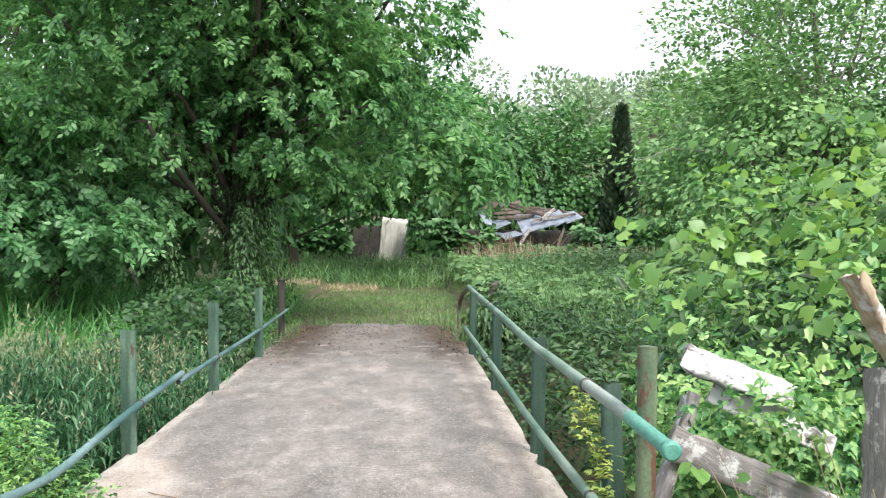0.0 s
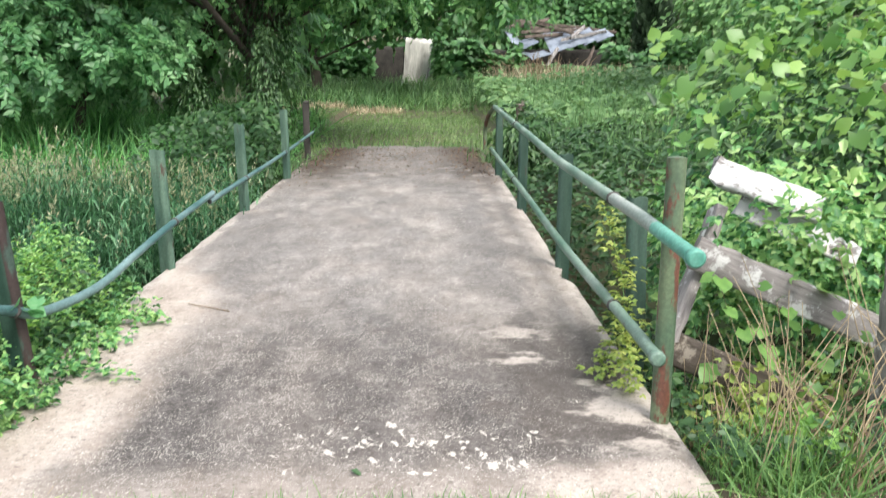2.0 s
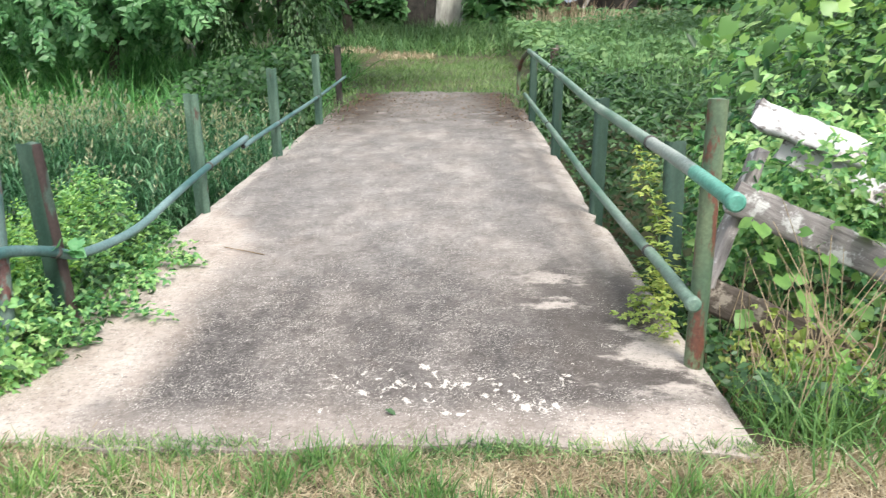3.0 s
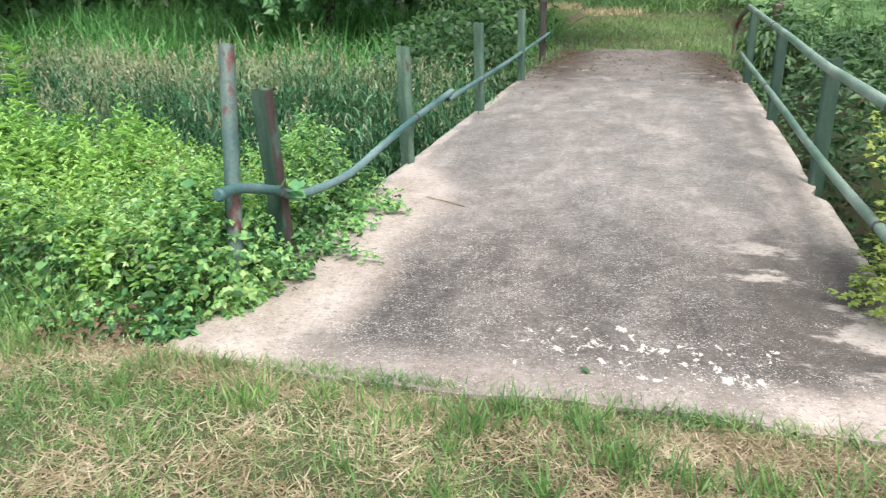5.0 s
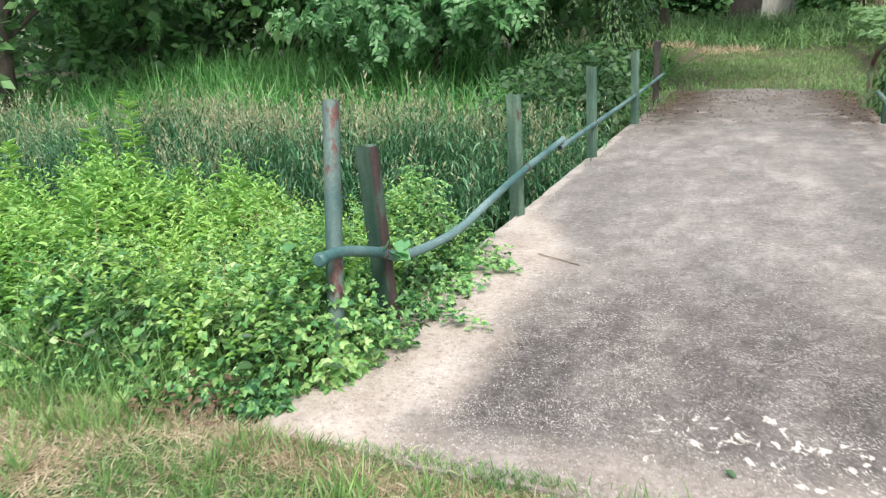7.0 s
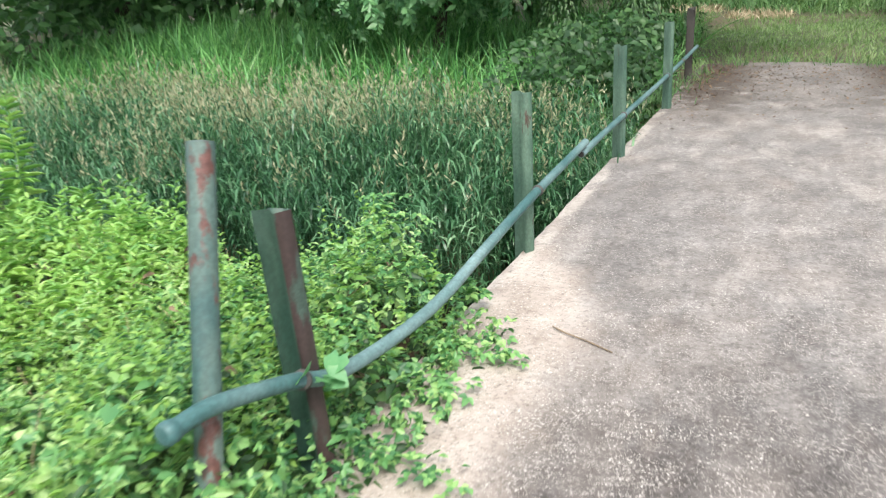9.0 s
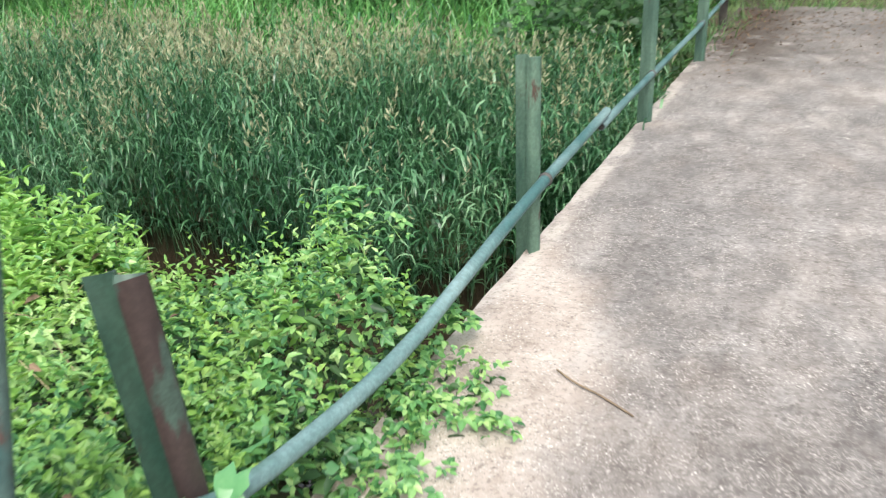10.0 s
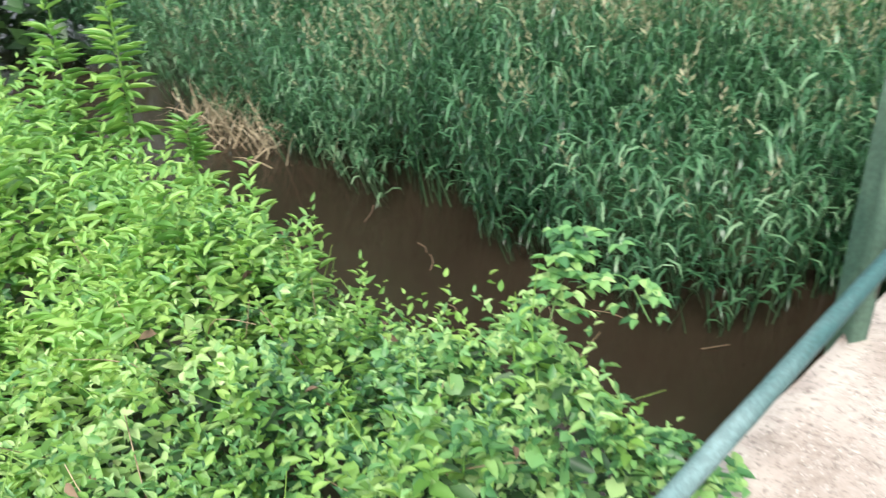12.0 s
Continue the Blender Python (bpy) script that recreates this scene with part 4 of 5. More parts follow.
def ivy(label, n, x, y, r, z0, z1, size, mat, taper=0.0):
    """A leafy column of climbers round a stem."""
    t, a = rng.uniform(0, 1, n), rng.uniform(0, 2 * np.pi, n)
    rr = r * rng.uniform(0.35, 1.1, n) * (1 + 0.35 * np.sin(3 * a + 9 * t)) * (1 - taper * t**1.5)
    pos = np.stack([x + rr * np.cos(a), y + rr * np.sin(a), z0 + (z1 - z0) * t], 1)
    d = np.stack([np.cos(a) * 0.6, np.sin(a) * 0.6, rng.normal(-0.8, 0.4, n)], 1)
    s = scatter(Soup(), LEAF_V, LEAF_F, pos, turns(d, np.stack([np.cos(a), np.sin(a), np.full(n, 0.5)], 1) + rng.normal(0, 0.3, (n, 3))), size * rng.uniform(0.6, 1.3, n))
    return tagged(s.build("climbing_ivy", mat), label, "ivy", kind="stuff")


ivy("dark climbing vines round the walnut trunk", 4200, -2.55, 14.0, 0.62, -0.1, 5.4, 0.10, M_DARKLEAF)
for sx, sy, sr, st_, sn in ((-2.15, 10.6, 0.5, 0.35, 1100), (-2.3, 11.6, 0.6, 1.1, 1700), (-3.2, 11.9, 0.8, 0.8, 1800), (-2.4, 12.8, 0.65, 2.2, 2200), (-3.7, 12.8, 0.8, 1.5, 1700)):
    ivy("dark tangled shrub at the far end of the rail", sn, sx, sy, sr, -0.8, st_, 0.08, M_DARKLEAF, 0.85)
ivy("dark shrub beside the far end of the deck", 1200, 1.95, 11.3, 0.35, -0.4, 0.55, 0.11, M_DARKLEAF)


def undergrowth(name, label, n, xr, yr, zt, size, mat):
    """Shrubs filling the space under the trees, uneven along their top."""
    x, y = rng.uniform(*xr, n), rng.uniform(*yr, n)
    g = ground_z(x, y)
    z = g + 0.1 + zt * (1 + 0.45 * fbm(x, y, 0.8, 0.4)) * rng.uniform(0, 1, n) ** 0.7
    pos = np.stack([x, y, z], 1)
    a = rng.uniform(0, 2 * np.pi, n)
    s = scatter(Soup(), SMALL_V, SMALL_F, pos, turns(np.stack([np.cos(a), np.sin(a) - 0.3, rng.normal(-0.3, 0.4, n)], 1), np.stack([rng.normal(0, 0.5, n), rng.normal(-0.5, 0.4, n), np.ones(n)], 1)), size * rng.uniform(0.6, 1.4, n))
    return tagged(s.build(name, mat), label, "shrubs", kind="stuff")


undergrowth("undergrowth", "dark green shrubs under the woodland trees", 9000, (-24, -5.2), (18.2, 22), 2.6, 0.36, M_WOODLAND)
undergrowth("undergrowth", "dark green shrubs beside the reed bed", 2600, (-20, -13.5), (9.5, 18), 2.6, 0.34, M_WOODLAND)
undergrowth("undergrowth", "dark brush overhanging the bend of the creek", 2600, (-17, -11.2), (2.2, 6.4), 2.0, 0.3, M_DARKLEAF)
undergrowth("undergrowth", "dark shrubs against the ruined house", 2600, (0.9, 5.2), (38.4, 39.6), 2.0, 0.4, M_WOODLAND)
undergrowth("undergrowth", "dark shrubs at the corner of the ruined house", 1800, (9.6, 15), (38.6, 40.2), 1.8, 0.4, M_WOODLAND)
# Added weeds cover the wall foot that lies in shade under the roof.
undergrowth("undergrowth", "low weeds added over the shaded foot of the ruin", 2200, (4.4, 10.2), (38.9, 39.6), 0.9, 0.34, M_WOODLAND)
undergrowth("undergrowth", "dark shrubs beside the plaster wall", 1500, (-6, -2.2), (38.5, 39.8), 2.2, 0.4, M_WOODLAND)


# ---- ruined house ----
def ruin():
    parts = []
    g = 0.6
    wall = Soup()
    hull(wall, (-2.9, 40, g + 1.0), (-0.6, 40, g + 1.0), 0.25, 1.9, rough=0.02, seg=16)
    parts.append(wall.build("wall", M_DARKSHADE))
    wall = Soup()
    hull(wall, (-0.62, 39.9, g + 1.2), (0.75, 39.9, g + 1.05), 0.25, 2.4, rough=0.03, seg=14)
    parts.append(wall.build("wall", M_PLASTER))
    back = Soup()
    hull(back, (0.9, 42.5, g + 0.9), (10.8, 42.5, g + 0.9), 0.25, 1.9, rough=0.02, seg=20)
    parts.append(back.build("wall", M_DARKSHADE))
    for x0, y0, z0, x1, z1, w, tl in ((4.9, 40.2, 2.75, 5.6, 2.5, 1.2, 0.55), (5.5, 40.1, 2.45, 6.3, 2.75, 1.1, 0.35), (6.9, 40.0, 2.2, 7.9, 2.5, 1.7, 0.62), (7.8, 40.1, 2.45, 8.7, 2.75, 1.6, 0.55), (8.6, 40.2, 2.6, 9.4, 2.95, 1.4, 0.5), (9.3, 40.4, 2.8, 10.2, 3.1, 1.1, 0.45), (5.9, 39.6, 1.9, 6.9, 2.15, 1.0, 0.3), (5.0, 39.8, 2.1, 5.8, 2.2, 0.8, 0.2)):
        sh = Soup()
        nx, ny = 30, 6
        u, v = np.meshgrid(np.linspace(0, 1, nx), np.linspace(0, 1, ny))
        X = x0 + (x1 - x0) * u - 0.35 * v
        Y = y0 + w * v * 0.8
        Z = z0 + (z1 - z0) * u + w * v * tl + 0.01 * np.sin(u * 60) + 0.05 * np.sin(3 * v + 2 * u)
        i = np.arange(nx * ny).reshape(ny, nx)
        f = np.stack([i[:-1, :-1], i[:-1, 1:], i[1:, 1:], i[1:, :-1]], -1).reshape(-1, 4)
        P = np.stack([X, Y, Z], -1).reshape(-1, 3)
        sh.add(P, f).add(P - (0, 0, 0.02), f[:, ::-1])
        parts.append(sh.build("roof_sheet", M_METAL))
    beams = [((4.9, 41.5, 3.95), (10.6, 41.8, 3.35)), ((5.0, 41.2, 3.7), (8.2, 42, 3.3)), ((4.6, 40.8, 3.5), (7.0, 41.8, 4.0)), ((6.0, 41, 3.9), (8.5, 40.6, 3.1)), ((5.4, 40.6, 3.3), (9.2, 41.4, 3.5)), ((7.4, 40.2, 2.9), (9.8, 40.7, 3.35)), ((6.4, 39.5, 1.2), (7.2, 39.8, 2.5)), ((7.5, 39.5, 1.6), (8.4, 39.3, 0.9)), ((5.6, 40.5, 3.05), (7.6, 40.9, 3.2)), ((8.6, 40.0, 1.1), (9.2, 40.6, 2.6)), ((7.9, 40.1, 3.0), (8.7, 40.9, 3.6))]
    for k, (p, q) in enumerate(beams):
        parts.append(hull(Soup(), p, q, 0.09, 0.16, rough=0.01, seg=6).build("rafter", M_WOODG if k in (5, 6, 7, 10) else M_TIMBER))
    for k in range(9):
        p = np.array([rng.uniform(4.8, 7.0), 41.5 + rng.uniform(-0.6, 0.6), 3.0 + 0.05 * k])
        parts.append(hull(Soup(), p, p + (rng.uniform(1.2, 2.6), rng.uniform(-0.3, 0.3), rng.uniform(-0.3, 0.3)), 0.08, 0.03, rough=0.006, seg=4).build("board", M_TIMBER))
    return thing("ruined_house", "collapsed house with stained plaster wall and fallen metal roof", "ruin", parts, at=(4, 40, g))


ruin()


def brush_pile():
    """Dead branches fallen against the ruin."""
    s = Soup()
    for _ in range(120):
        p = np.array([rng.normal(5.9, 0.9), 38.6 + rng.uniform(-0.5, 0.5), 0.6])
        e = p + np.array([rng.normal(-0.4, 0.9), rng.normal(0, 0.4), rng.uniform(0.6, 1.7)])
        tube(s, smooth_line([p, (p + e) / 2 + rng.normal(0, 0.15, 3), e], 5), np.linspace(0.035, 0.01, 4), 4, False)
    return tagged(s.build("brush_pile", M_TWIG), "heap of dead brown branches before the ruin", "brush pile", kind="stuff")


brush_pile()


# ---- reeds ----
def reeds(name, label, n, xr, yr, blades, with_heads, hr, seed_from, edge=True):
    x, y = rng.uniform(*xr, n), rng.uniform(*yr, n)
    if edge:
        front = 5.35 + 0.16 * np.sin(2.3 * x) + 0.14 * np.sin(5.1 * x + 1) + 0.8 * sstep(-2.55, -2.25, x)
        y = np.maximum(y, front + rng.uniform(0, 0.25, n))
    z = np.maximum(ground_z(x, y), WATER_Z - 0.1)
    h = rng.uniform(*hr, n) * (1 + 0.16 * fbm(x, y, 1.6) + 0.08 * fbm(x, y, 5.0, 2.0)) * (1 - 0.22 * sstep(6.2, 8.2, y))
    lean = np.stack([rng.normal(0, 0.14, n), rng.normal(-0.04, 0.12, n) - 0.28 * np.exp(-(y - 5.4) / 0.35)], 1)
    base = np.stack([x, y, z], 1)
    top = base + np.concatenate([lean * h[:, None], h[:, None]], 1)
    s = Soup()
    stem = np.array([(-1, 0, 0), (1, 0, 0), (0.6, 0, 1), (-0.6, 0, 1)], float)
    ax = top - base
    side = unit(np.stack([rng.normal(0, 1, n), rng.normal(0, 1, n), np.zeros(n)], 1))
    xx = unit(np.cross(side, ax))
    rot = np.stack([xx * 0.0035, side, ax], -1)
    scatter(s, stem, np.array([(0, 1, 2, 3)]), base, rot, np.ones(n))
    arch = np.array([(0, 0, 0.6), (0.30, 0.34, 1.0), (0.66, 0.40, 0.85), (0.95, 0.02, 0)])
    bv = np.array([p for y_, z_, w in arch[:-1] for p in ((-w / 2, y_, z_ + 0.02 * w), (w / 2, y_, z_ + 0.02 * w))] + [(0, arch[-1][0], arch[-1][1])])
    bf = np.array([(0, 1, 3), (0, 3, 2), (2, 3, 5), (2, 5, 4), (4, 5, 6)])
    f = (np.arange(blades) + rng.uniform(0, 1, (n, blades))) / blades
    f = 0.16 + 0.84 * f**0.8
    bp = base[:, None] + f[..., None] * ax[:, None]
    m = n * blades
    a = rng.uniform(0, 2 * np.pi, m)
    d = np.stack([np.cos(a), np.sin(a) - 0.3, rng.normal(0.05, 0.22, m)], 1)
    ln = rng.uniform(0.11, 0.24, m)
    scatter(s, bv, bf, bp.reshape(-1, 3), turns(d, np.stack([rng.normal(0, 0.12, m), rng.normal(0, 0.12, m), np.ones(m)], 1)), np.stack([rng.uniform(0.013, 0.023, m), ln, ln], 1))
    ob = s.build(name, M_REED)
    tagged(ob, label, "reeds", kind="stuff")
    if with_heads:
        pick = np.nonzero((y > seed_from + 0.8 * fbm(x, y, 1.1)) & (rng.uniform(0, 1, n) < with_heads * (1 + 1.2 * fbm(x, y, 0.9, 5.0)) * (0.25 + 0.75 * sstep(-2.4, -3.9, x))) | (rng.uniform(0, 1, n) < 0.14))[0]
        k = 10
        hv = np.array([(0, 0, 0), (-0.13, 0.55, 0), (0, 1, 0), (0.13, 0.55, 0)], float)
        t = np.tile(np.linspace(0, 1, k), len(pick))
        b = np.repeat(top[pick], k, 0) + np.stack([np.zeros(len(t)), np.zeros(len(t)), 0.19 * t - 0.03], 1) + np.repeat(np.concatenate([lean[pick], np.zeros((len(pick), 1))], 1), k, 0) * t[:, None] * 0.25
        a = rng.uniform(0, 2 * np.pi, len(t))
        d = np.stack([np.cos(a) * (1.1 - 0.8 * t), np.sin(a) * (1.1 - 0.8 * t), np.full(len(t), 1.0) - 0.4 * (1 - t)], 1)
        hs = Soup()
        scatter(hs, hv, SMALL_F, b, turns(d, rng.normal(0, 1, d.shape)), rng.uniform(0.035, 0.075, len(t)))
        tagged(hs.build("seed_heads", M_HEAD), "pale tan seed heads of the reeds", "seed heads", kind="stuff")


reeds("reed_bed", "dense blue-green reeds standing in the creek", 2600, (-8.2, -1.7), (5.3, 8.2), 8, 0.6, (1.05, 1.6), 6.2)
reeds("reed_bed", "dense green reeds at the back of the creek", 1500, (-17, -1.8), (7.2, 8.5), 5, 0.6, (1.05, 1.35), 6.0, False)
reeds("reed_bed", "dense green reeds along the creek", 900, (-15, -8.2), (5.4, 7.6), 6, 0.6, (1.1, 1.5), 5.6)


def field(n, xr, yr):
    x, y = rng.uniform(*xr, n), rng.uniform(*yr, n)
    return np.stack([x, y, ground_z(x, y) - 0.02], 1)


undergrowth("undergrowth", "dark tangled weeds beside the far rail", 2600, (-3.6, -1.75), (8.0, 11.6), 0.85, 0.12, M_DARKLEAF)
p = field(24000, (-14.5, -2.0), (7.9, 18.5))
p = p[fbm(p[:, 0], p[:, 1], 1.7, 2.2) + rng.normal(0, 0.5, len(p)) > -0.75]
ln = rng.uniform(0.55, 1.15, len(p)) * (1 + 0.28 * fbm(p[:, 0], p[:, 1], 2.1, 4.0))
tagged(grass("meadow_grass", p, ln, 0.024, M_MEADOW, (0.7, 1.5, 2.3), 0.4, 2), "tall bright green meadow grass in arching clumps", "grass", kind="stuff")
p = field(10500, (-6, 12), (25.5, 38.5))
tagged(grass("tall_grass", p, rng.uniform(0.5, 1.1, len(p)), 0.035, M_WEED, (0.7, 1.4, 2.1), 0.35, 2), "tall green grass before the ruin", "grass", kind="stuff")
p = field(900, (3, 12), (27, 38))
tagged(grass("dry_grass", p, rng.uniform(0.9, 1.5, len(p)), 0.03, M_STRAW, (0.2, 0.5), 0.12), "tall tan grass gone to seed", "grass", kind="stuff")
p = field(14000, (-3.4, 3.4), (13.5, 25))
tagged(grass("far_lawn", p, rng.uniform(0.08, 0.22, len(p)), 0.015, M_FARLAWN, (0.6, 1.4), 0.4, 2), "short yellow-green grass past the bridge", "grass", kind="stuff")
p = field(1100, (-4.2, -0.3), (24.3, 25.6))
tagged(grass("cut_hay", p, rng.uniform(0.15, 0.35, len(p)), 0.03, M_STRAW, (0.6, 1.4), 0.6), "low bank of dry tan hay", "hay", kind="stuff")

# ---- mown verge where the walker stands ----
green = lambda x, y: 1.2 * fbm(x, y, 2.3, 6.0) + 0.8 * fbm(x, y, 7.5, 2.0)
p = field(21000, (-3.7, 2.6), (-0.6, 0.62))
p[:, 1] = np.where(rng.uniform(0, 1, len(p)) < 0.2, rng.normal(0.51, 0.05, len(p)), p[:, 1])
p[:, 2] = np.where(p[:, 1] > 0.45, -0.03, p[:, 2])
p = p[green(p[:, 0], p[:, 1]) + rng.normal(0, 0.45, len(p)) > -0.25]
tagged(grass("lawn_grass", p, rng.uniform(0.04, 0.12, len(p)) * rng.uniform(0.6, 1.0, len(p)), 0.0055, M_LAWN, (0.5, 1.2, 2.0), 0.6, 2), "short patchy mown grass at the end of the deck", "grass", kind="stuff")
p = field(105000, (-3.7, 2.6), (-0.6, 0.6))
p[:, 1] = np.where(rng.uniform(0, 1, len(p)) < 0.16, rng.normal(0.48, 0.06, len(p)), p[:, 1])
p = p[green(p[:, 0], p[:, 1]) + rng.normal(0, 0.7, len(p)) - 0.5 * np.exp(-((p[:, 1] - 0.48) / 0.09) ** 2) + 0.4 * sstep(-0.7, -1.9, p[:, 0]) < 0.62]
p[:, 2] += 0.024
tagged(grass("dead_thatch", p, rng.uniform(0.03, 0.085, len(p)), 0.0056, M_STRAW, (0.3,), 2.2, 1), "dry tan thatch among the mown grass", "grass", kind="stuff")
p = field(30000, (-3.7, 2.6), (-0.6, 0.6))
p = p[green(p[:, 0], p[:, 1]) + rng.normal(0, 0.5, len(p)) > -0.1]
p[:, 2] += 0.015
tagged(grass("lawn_grass", p, rng.uniform(0.025, 0.065, len(p)), 0.007, M_LAWN, (0.2,), 0.9, 1), "dense short mown grass", "grass", kind="stuff")
for mat, cnt, up in ((M_LAWN, 12000, 0.7), (M_STRAW, 9000, 2.0)):
    p = field(cnt, (-7.5, 6.5), (-5.5, 0.4))
    p = p[(p[:, 1] < -0.55) | (np.abs(p[:, 0] + 0.55) > 3.1)]
    p[:, 2] += 0.018
    tagged(grass("lawn_grass", p, rng.uniform(0.05, 0.13, len(p)), 0.014, mat, (0.3,), up, 1), "thin mown grass around the end of the deck", "grass", kind="stuff")
tuft = np.concatenate([rng.normal((cx, cy), rng.uniform(0.02, 0.05), (rng.integers(18, 50), 2)) for cx, cy in zip(rng.uniform(-3.4, 2.3, 90), 0.52 - np.abs(rng.normal(0, 0.35, 90)))] + [rng.normal((cx, cy), 0.035, (60, 2)) for cx, cy in ((-0.15, 0.35), (-0.7, 0.4), (0.75, 0.2), (-1.45, 0.45), (-0.95, 0.3), (0.35, 0.25), (1.2, 0.35), (-2.2, 0.4))])
p = np.column_stack([tuft, np.full(len(tuft), -0.04)])
tagged(grass("grass_tuft", p, rng.uniform(0.06, 0.17, len(p)), 0.006, M_TUFT, (0.4, 0.9), 0.4), "longer green tufts along the slab end", "grass", kind="stuff")


p = field(2600, (-1.5, 1.5), (0.5, 0.6))
p[:, 1], p[:, 2] = rng.normal(0.555, 0.025, len(p)), -0.012
p = p[fbm(p[:, 0], p[:, 1] * 0, 4.0, 1.0) + rng.normal(0, 0.4, len(p)) > -0.1]
tagged(grass("fringe_grass", p, rng.uniform(0.03, 0.09, len(p)), 0.005, M_LAWN, (0.6, 1.3, 2.0), 0.6, 2), "short grass lapping over the slab edge", "grass", kind="stuff")

# ---- ground vines on the near bank ----
def canopy_z(x, y):
    g = np.maximum(ground_z(x, y), -1.25)
    top = 0.24 + 0.13 * fbm(x, y, 2.3, 0.5) + 0.15 * fbm(x, y, 6.0, 1.5) + 0.05 * fbm(x, y, 14.0, 3.5) + 0.10 * sstep(-3.2, -5, x)
    fall = sstep(3.0, 3.75, y + 0.25 * fbm(x, y * 0, 1.7, 2.0) + 0.5 * sstep(-2.9, -4, x))
    z = top * (1 - fall) + (g + 0.18) * fall
    rim = sstep(0.66, 0.92, y + 0.14 * fbm(x, y * 0, 2.5)) * sstep(-1.14, -1.55, x + 0.12 * fbm(x * 0, y, 4.0, 0.9) - 0.4 * sstep(2.9, 3.2, y))
    return np.maximum(z * rim + (g + 0.05) * (1 - rim), g + 0.03)


def vine_cover(name, label, n, xr, yr, leaf, size, mat, depth=0.22, tilt=0.45, keep=None, lift=0.0):
    x, y = rng.uniform(*xr, n), rng.uniform(*yr, n)
    if keep is not None:
        k = keep(x, y)
        x, y = x[k], y[k]
    k = fbm(x, y, 9.0, 7.0) + 0.6 * fbm(x, y, 21.0, 2.0) > -0.95
    x, y = x[k], y[k]
    n = len(x)
    c = canopy_z(x, y)
    g = ground_z(x, y)
    z = np.maximum(c - depth * rng.uniform(0, 1, n) ** 1.6, np.maximum(g, np.where(x > -1.55, 0.0, -9)) + 0.015) + lift * rng.uniform(0, 1, n)
    s = Soup()
    a = rng.uniform(0, 2 * np.pi, n)
    d = np.stack([np.cos(a), np.sin(a) - 0.2, rng.normal(-0.15, 0.3, n)], 1)
    up = np.stack([rng.normal(0, tilt, n), rng.normal(-0.15, tilt, n), np.ones(n)], 1)
    scatter(s, leaf[0], leaf[1], np.stack([x, y, z], 1), turns(d, up), size * rng.uniform(0.6, 1.35, n))
    return tagged(s.build(name, mat), label, "vines", kind="stuff")


bank = lambda x, y: (y > 0.62 + 0.22 * fbm(x, y * 0, 2.0, 0.3)) & (x < -1.2 - 0.42 * sstep(2.85, 3.1, y) - 0.1 * fbm(x * 0, y, 4.0, 0.9) - 0.08 * sstep(1.8, 1.4, y) - 0.2 * sstep(1.0, 0.8, y)) & (y < 3.75 + 0.2 * fbm(x, y * 0, 1.4, 1.1))
vine_cover("vine_mat", "bright green three-leaved vines covering the bank", 10200, (-3.6, -1.1), (0.6, 4.1), TRI, 0.052, M_VINE, 0.40, 1.1, bank, 0.10)
vine_cover("vine_mat", "bright green vines covering the bank", 800, (-3.9, -1.1), (0.6, 4.1), HEART, 0.046, M_VINE, 0.30, 0.95, bank, 0.08)
# Darker copy of the vine leaves stands for shade inside the mat.
vine_cover("vine_mat", "lower leaves of the vines, coloured darker for shade", 6500, (-4.0, -1.2), (0.7, 3.9), LEAF, 0.062, M_DARKLEAF, 0.5, 0.7, bank, -0.05)
vine_cover("vine_mat", "low vine leaves along the slab corner", 1500, (-2.3, -1.35), (0.68, 1.35), LEAF, 0.05, M_VINE, 0.45, 0.9, bank)
vine_cover("herb_bed", "lower leaves of the bright herbs on the bank", 6500, (-7.0, -2.7), (0.5, 3.9), (LEAF_V * (0.68, 1, 1), LEAF_F), 0.075, M_HERB, 0.42, 0.8, None, 0.05)
vine_cover("vine_mat", "green vines spread along the verge", 2000, (-8, -3.4), (0.3, 3.9), TRI, 0.08, M_VINE, 0.3, 0.8)
p = field(2500, (-6, -1.9), (0.35, 1.0))
tagged(grass("verge_grass", p, rng.uniform(0.12, 0.34, len(p)), 0.007, M_TUFT, (0.5, 1.1), 0.3), "longer grass at the foot of the vines", "grass", kind="stuff")


p = field(900, (-4.2, -1.9), (0.65, 1.9))
tagged(grass("verge_grass", p, rng.uniform(0.28, 0.5, len(p)), 0.006, M_TUFT, (0.5, 1.1, 1.7), 0.35), "long grass blades growing through the vines", "grass", kind="stuff")
vine_cover("dead_leaves", "brown withered leaves at the foot of the vines", 190, (-2.1, -1.65), (0.48, 0.8), LEAF, 0.034, M_BROWNLEAF, 0.2, 0.9, None, 0.06)


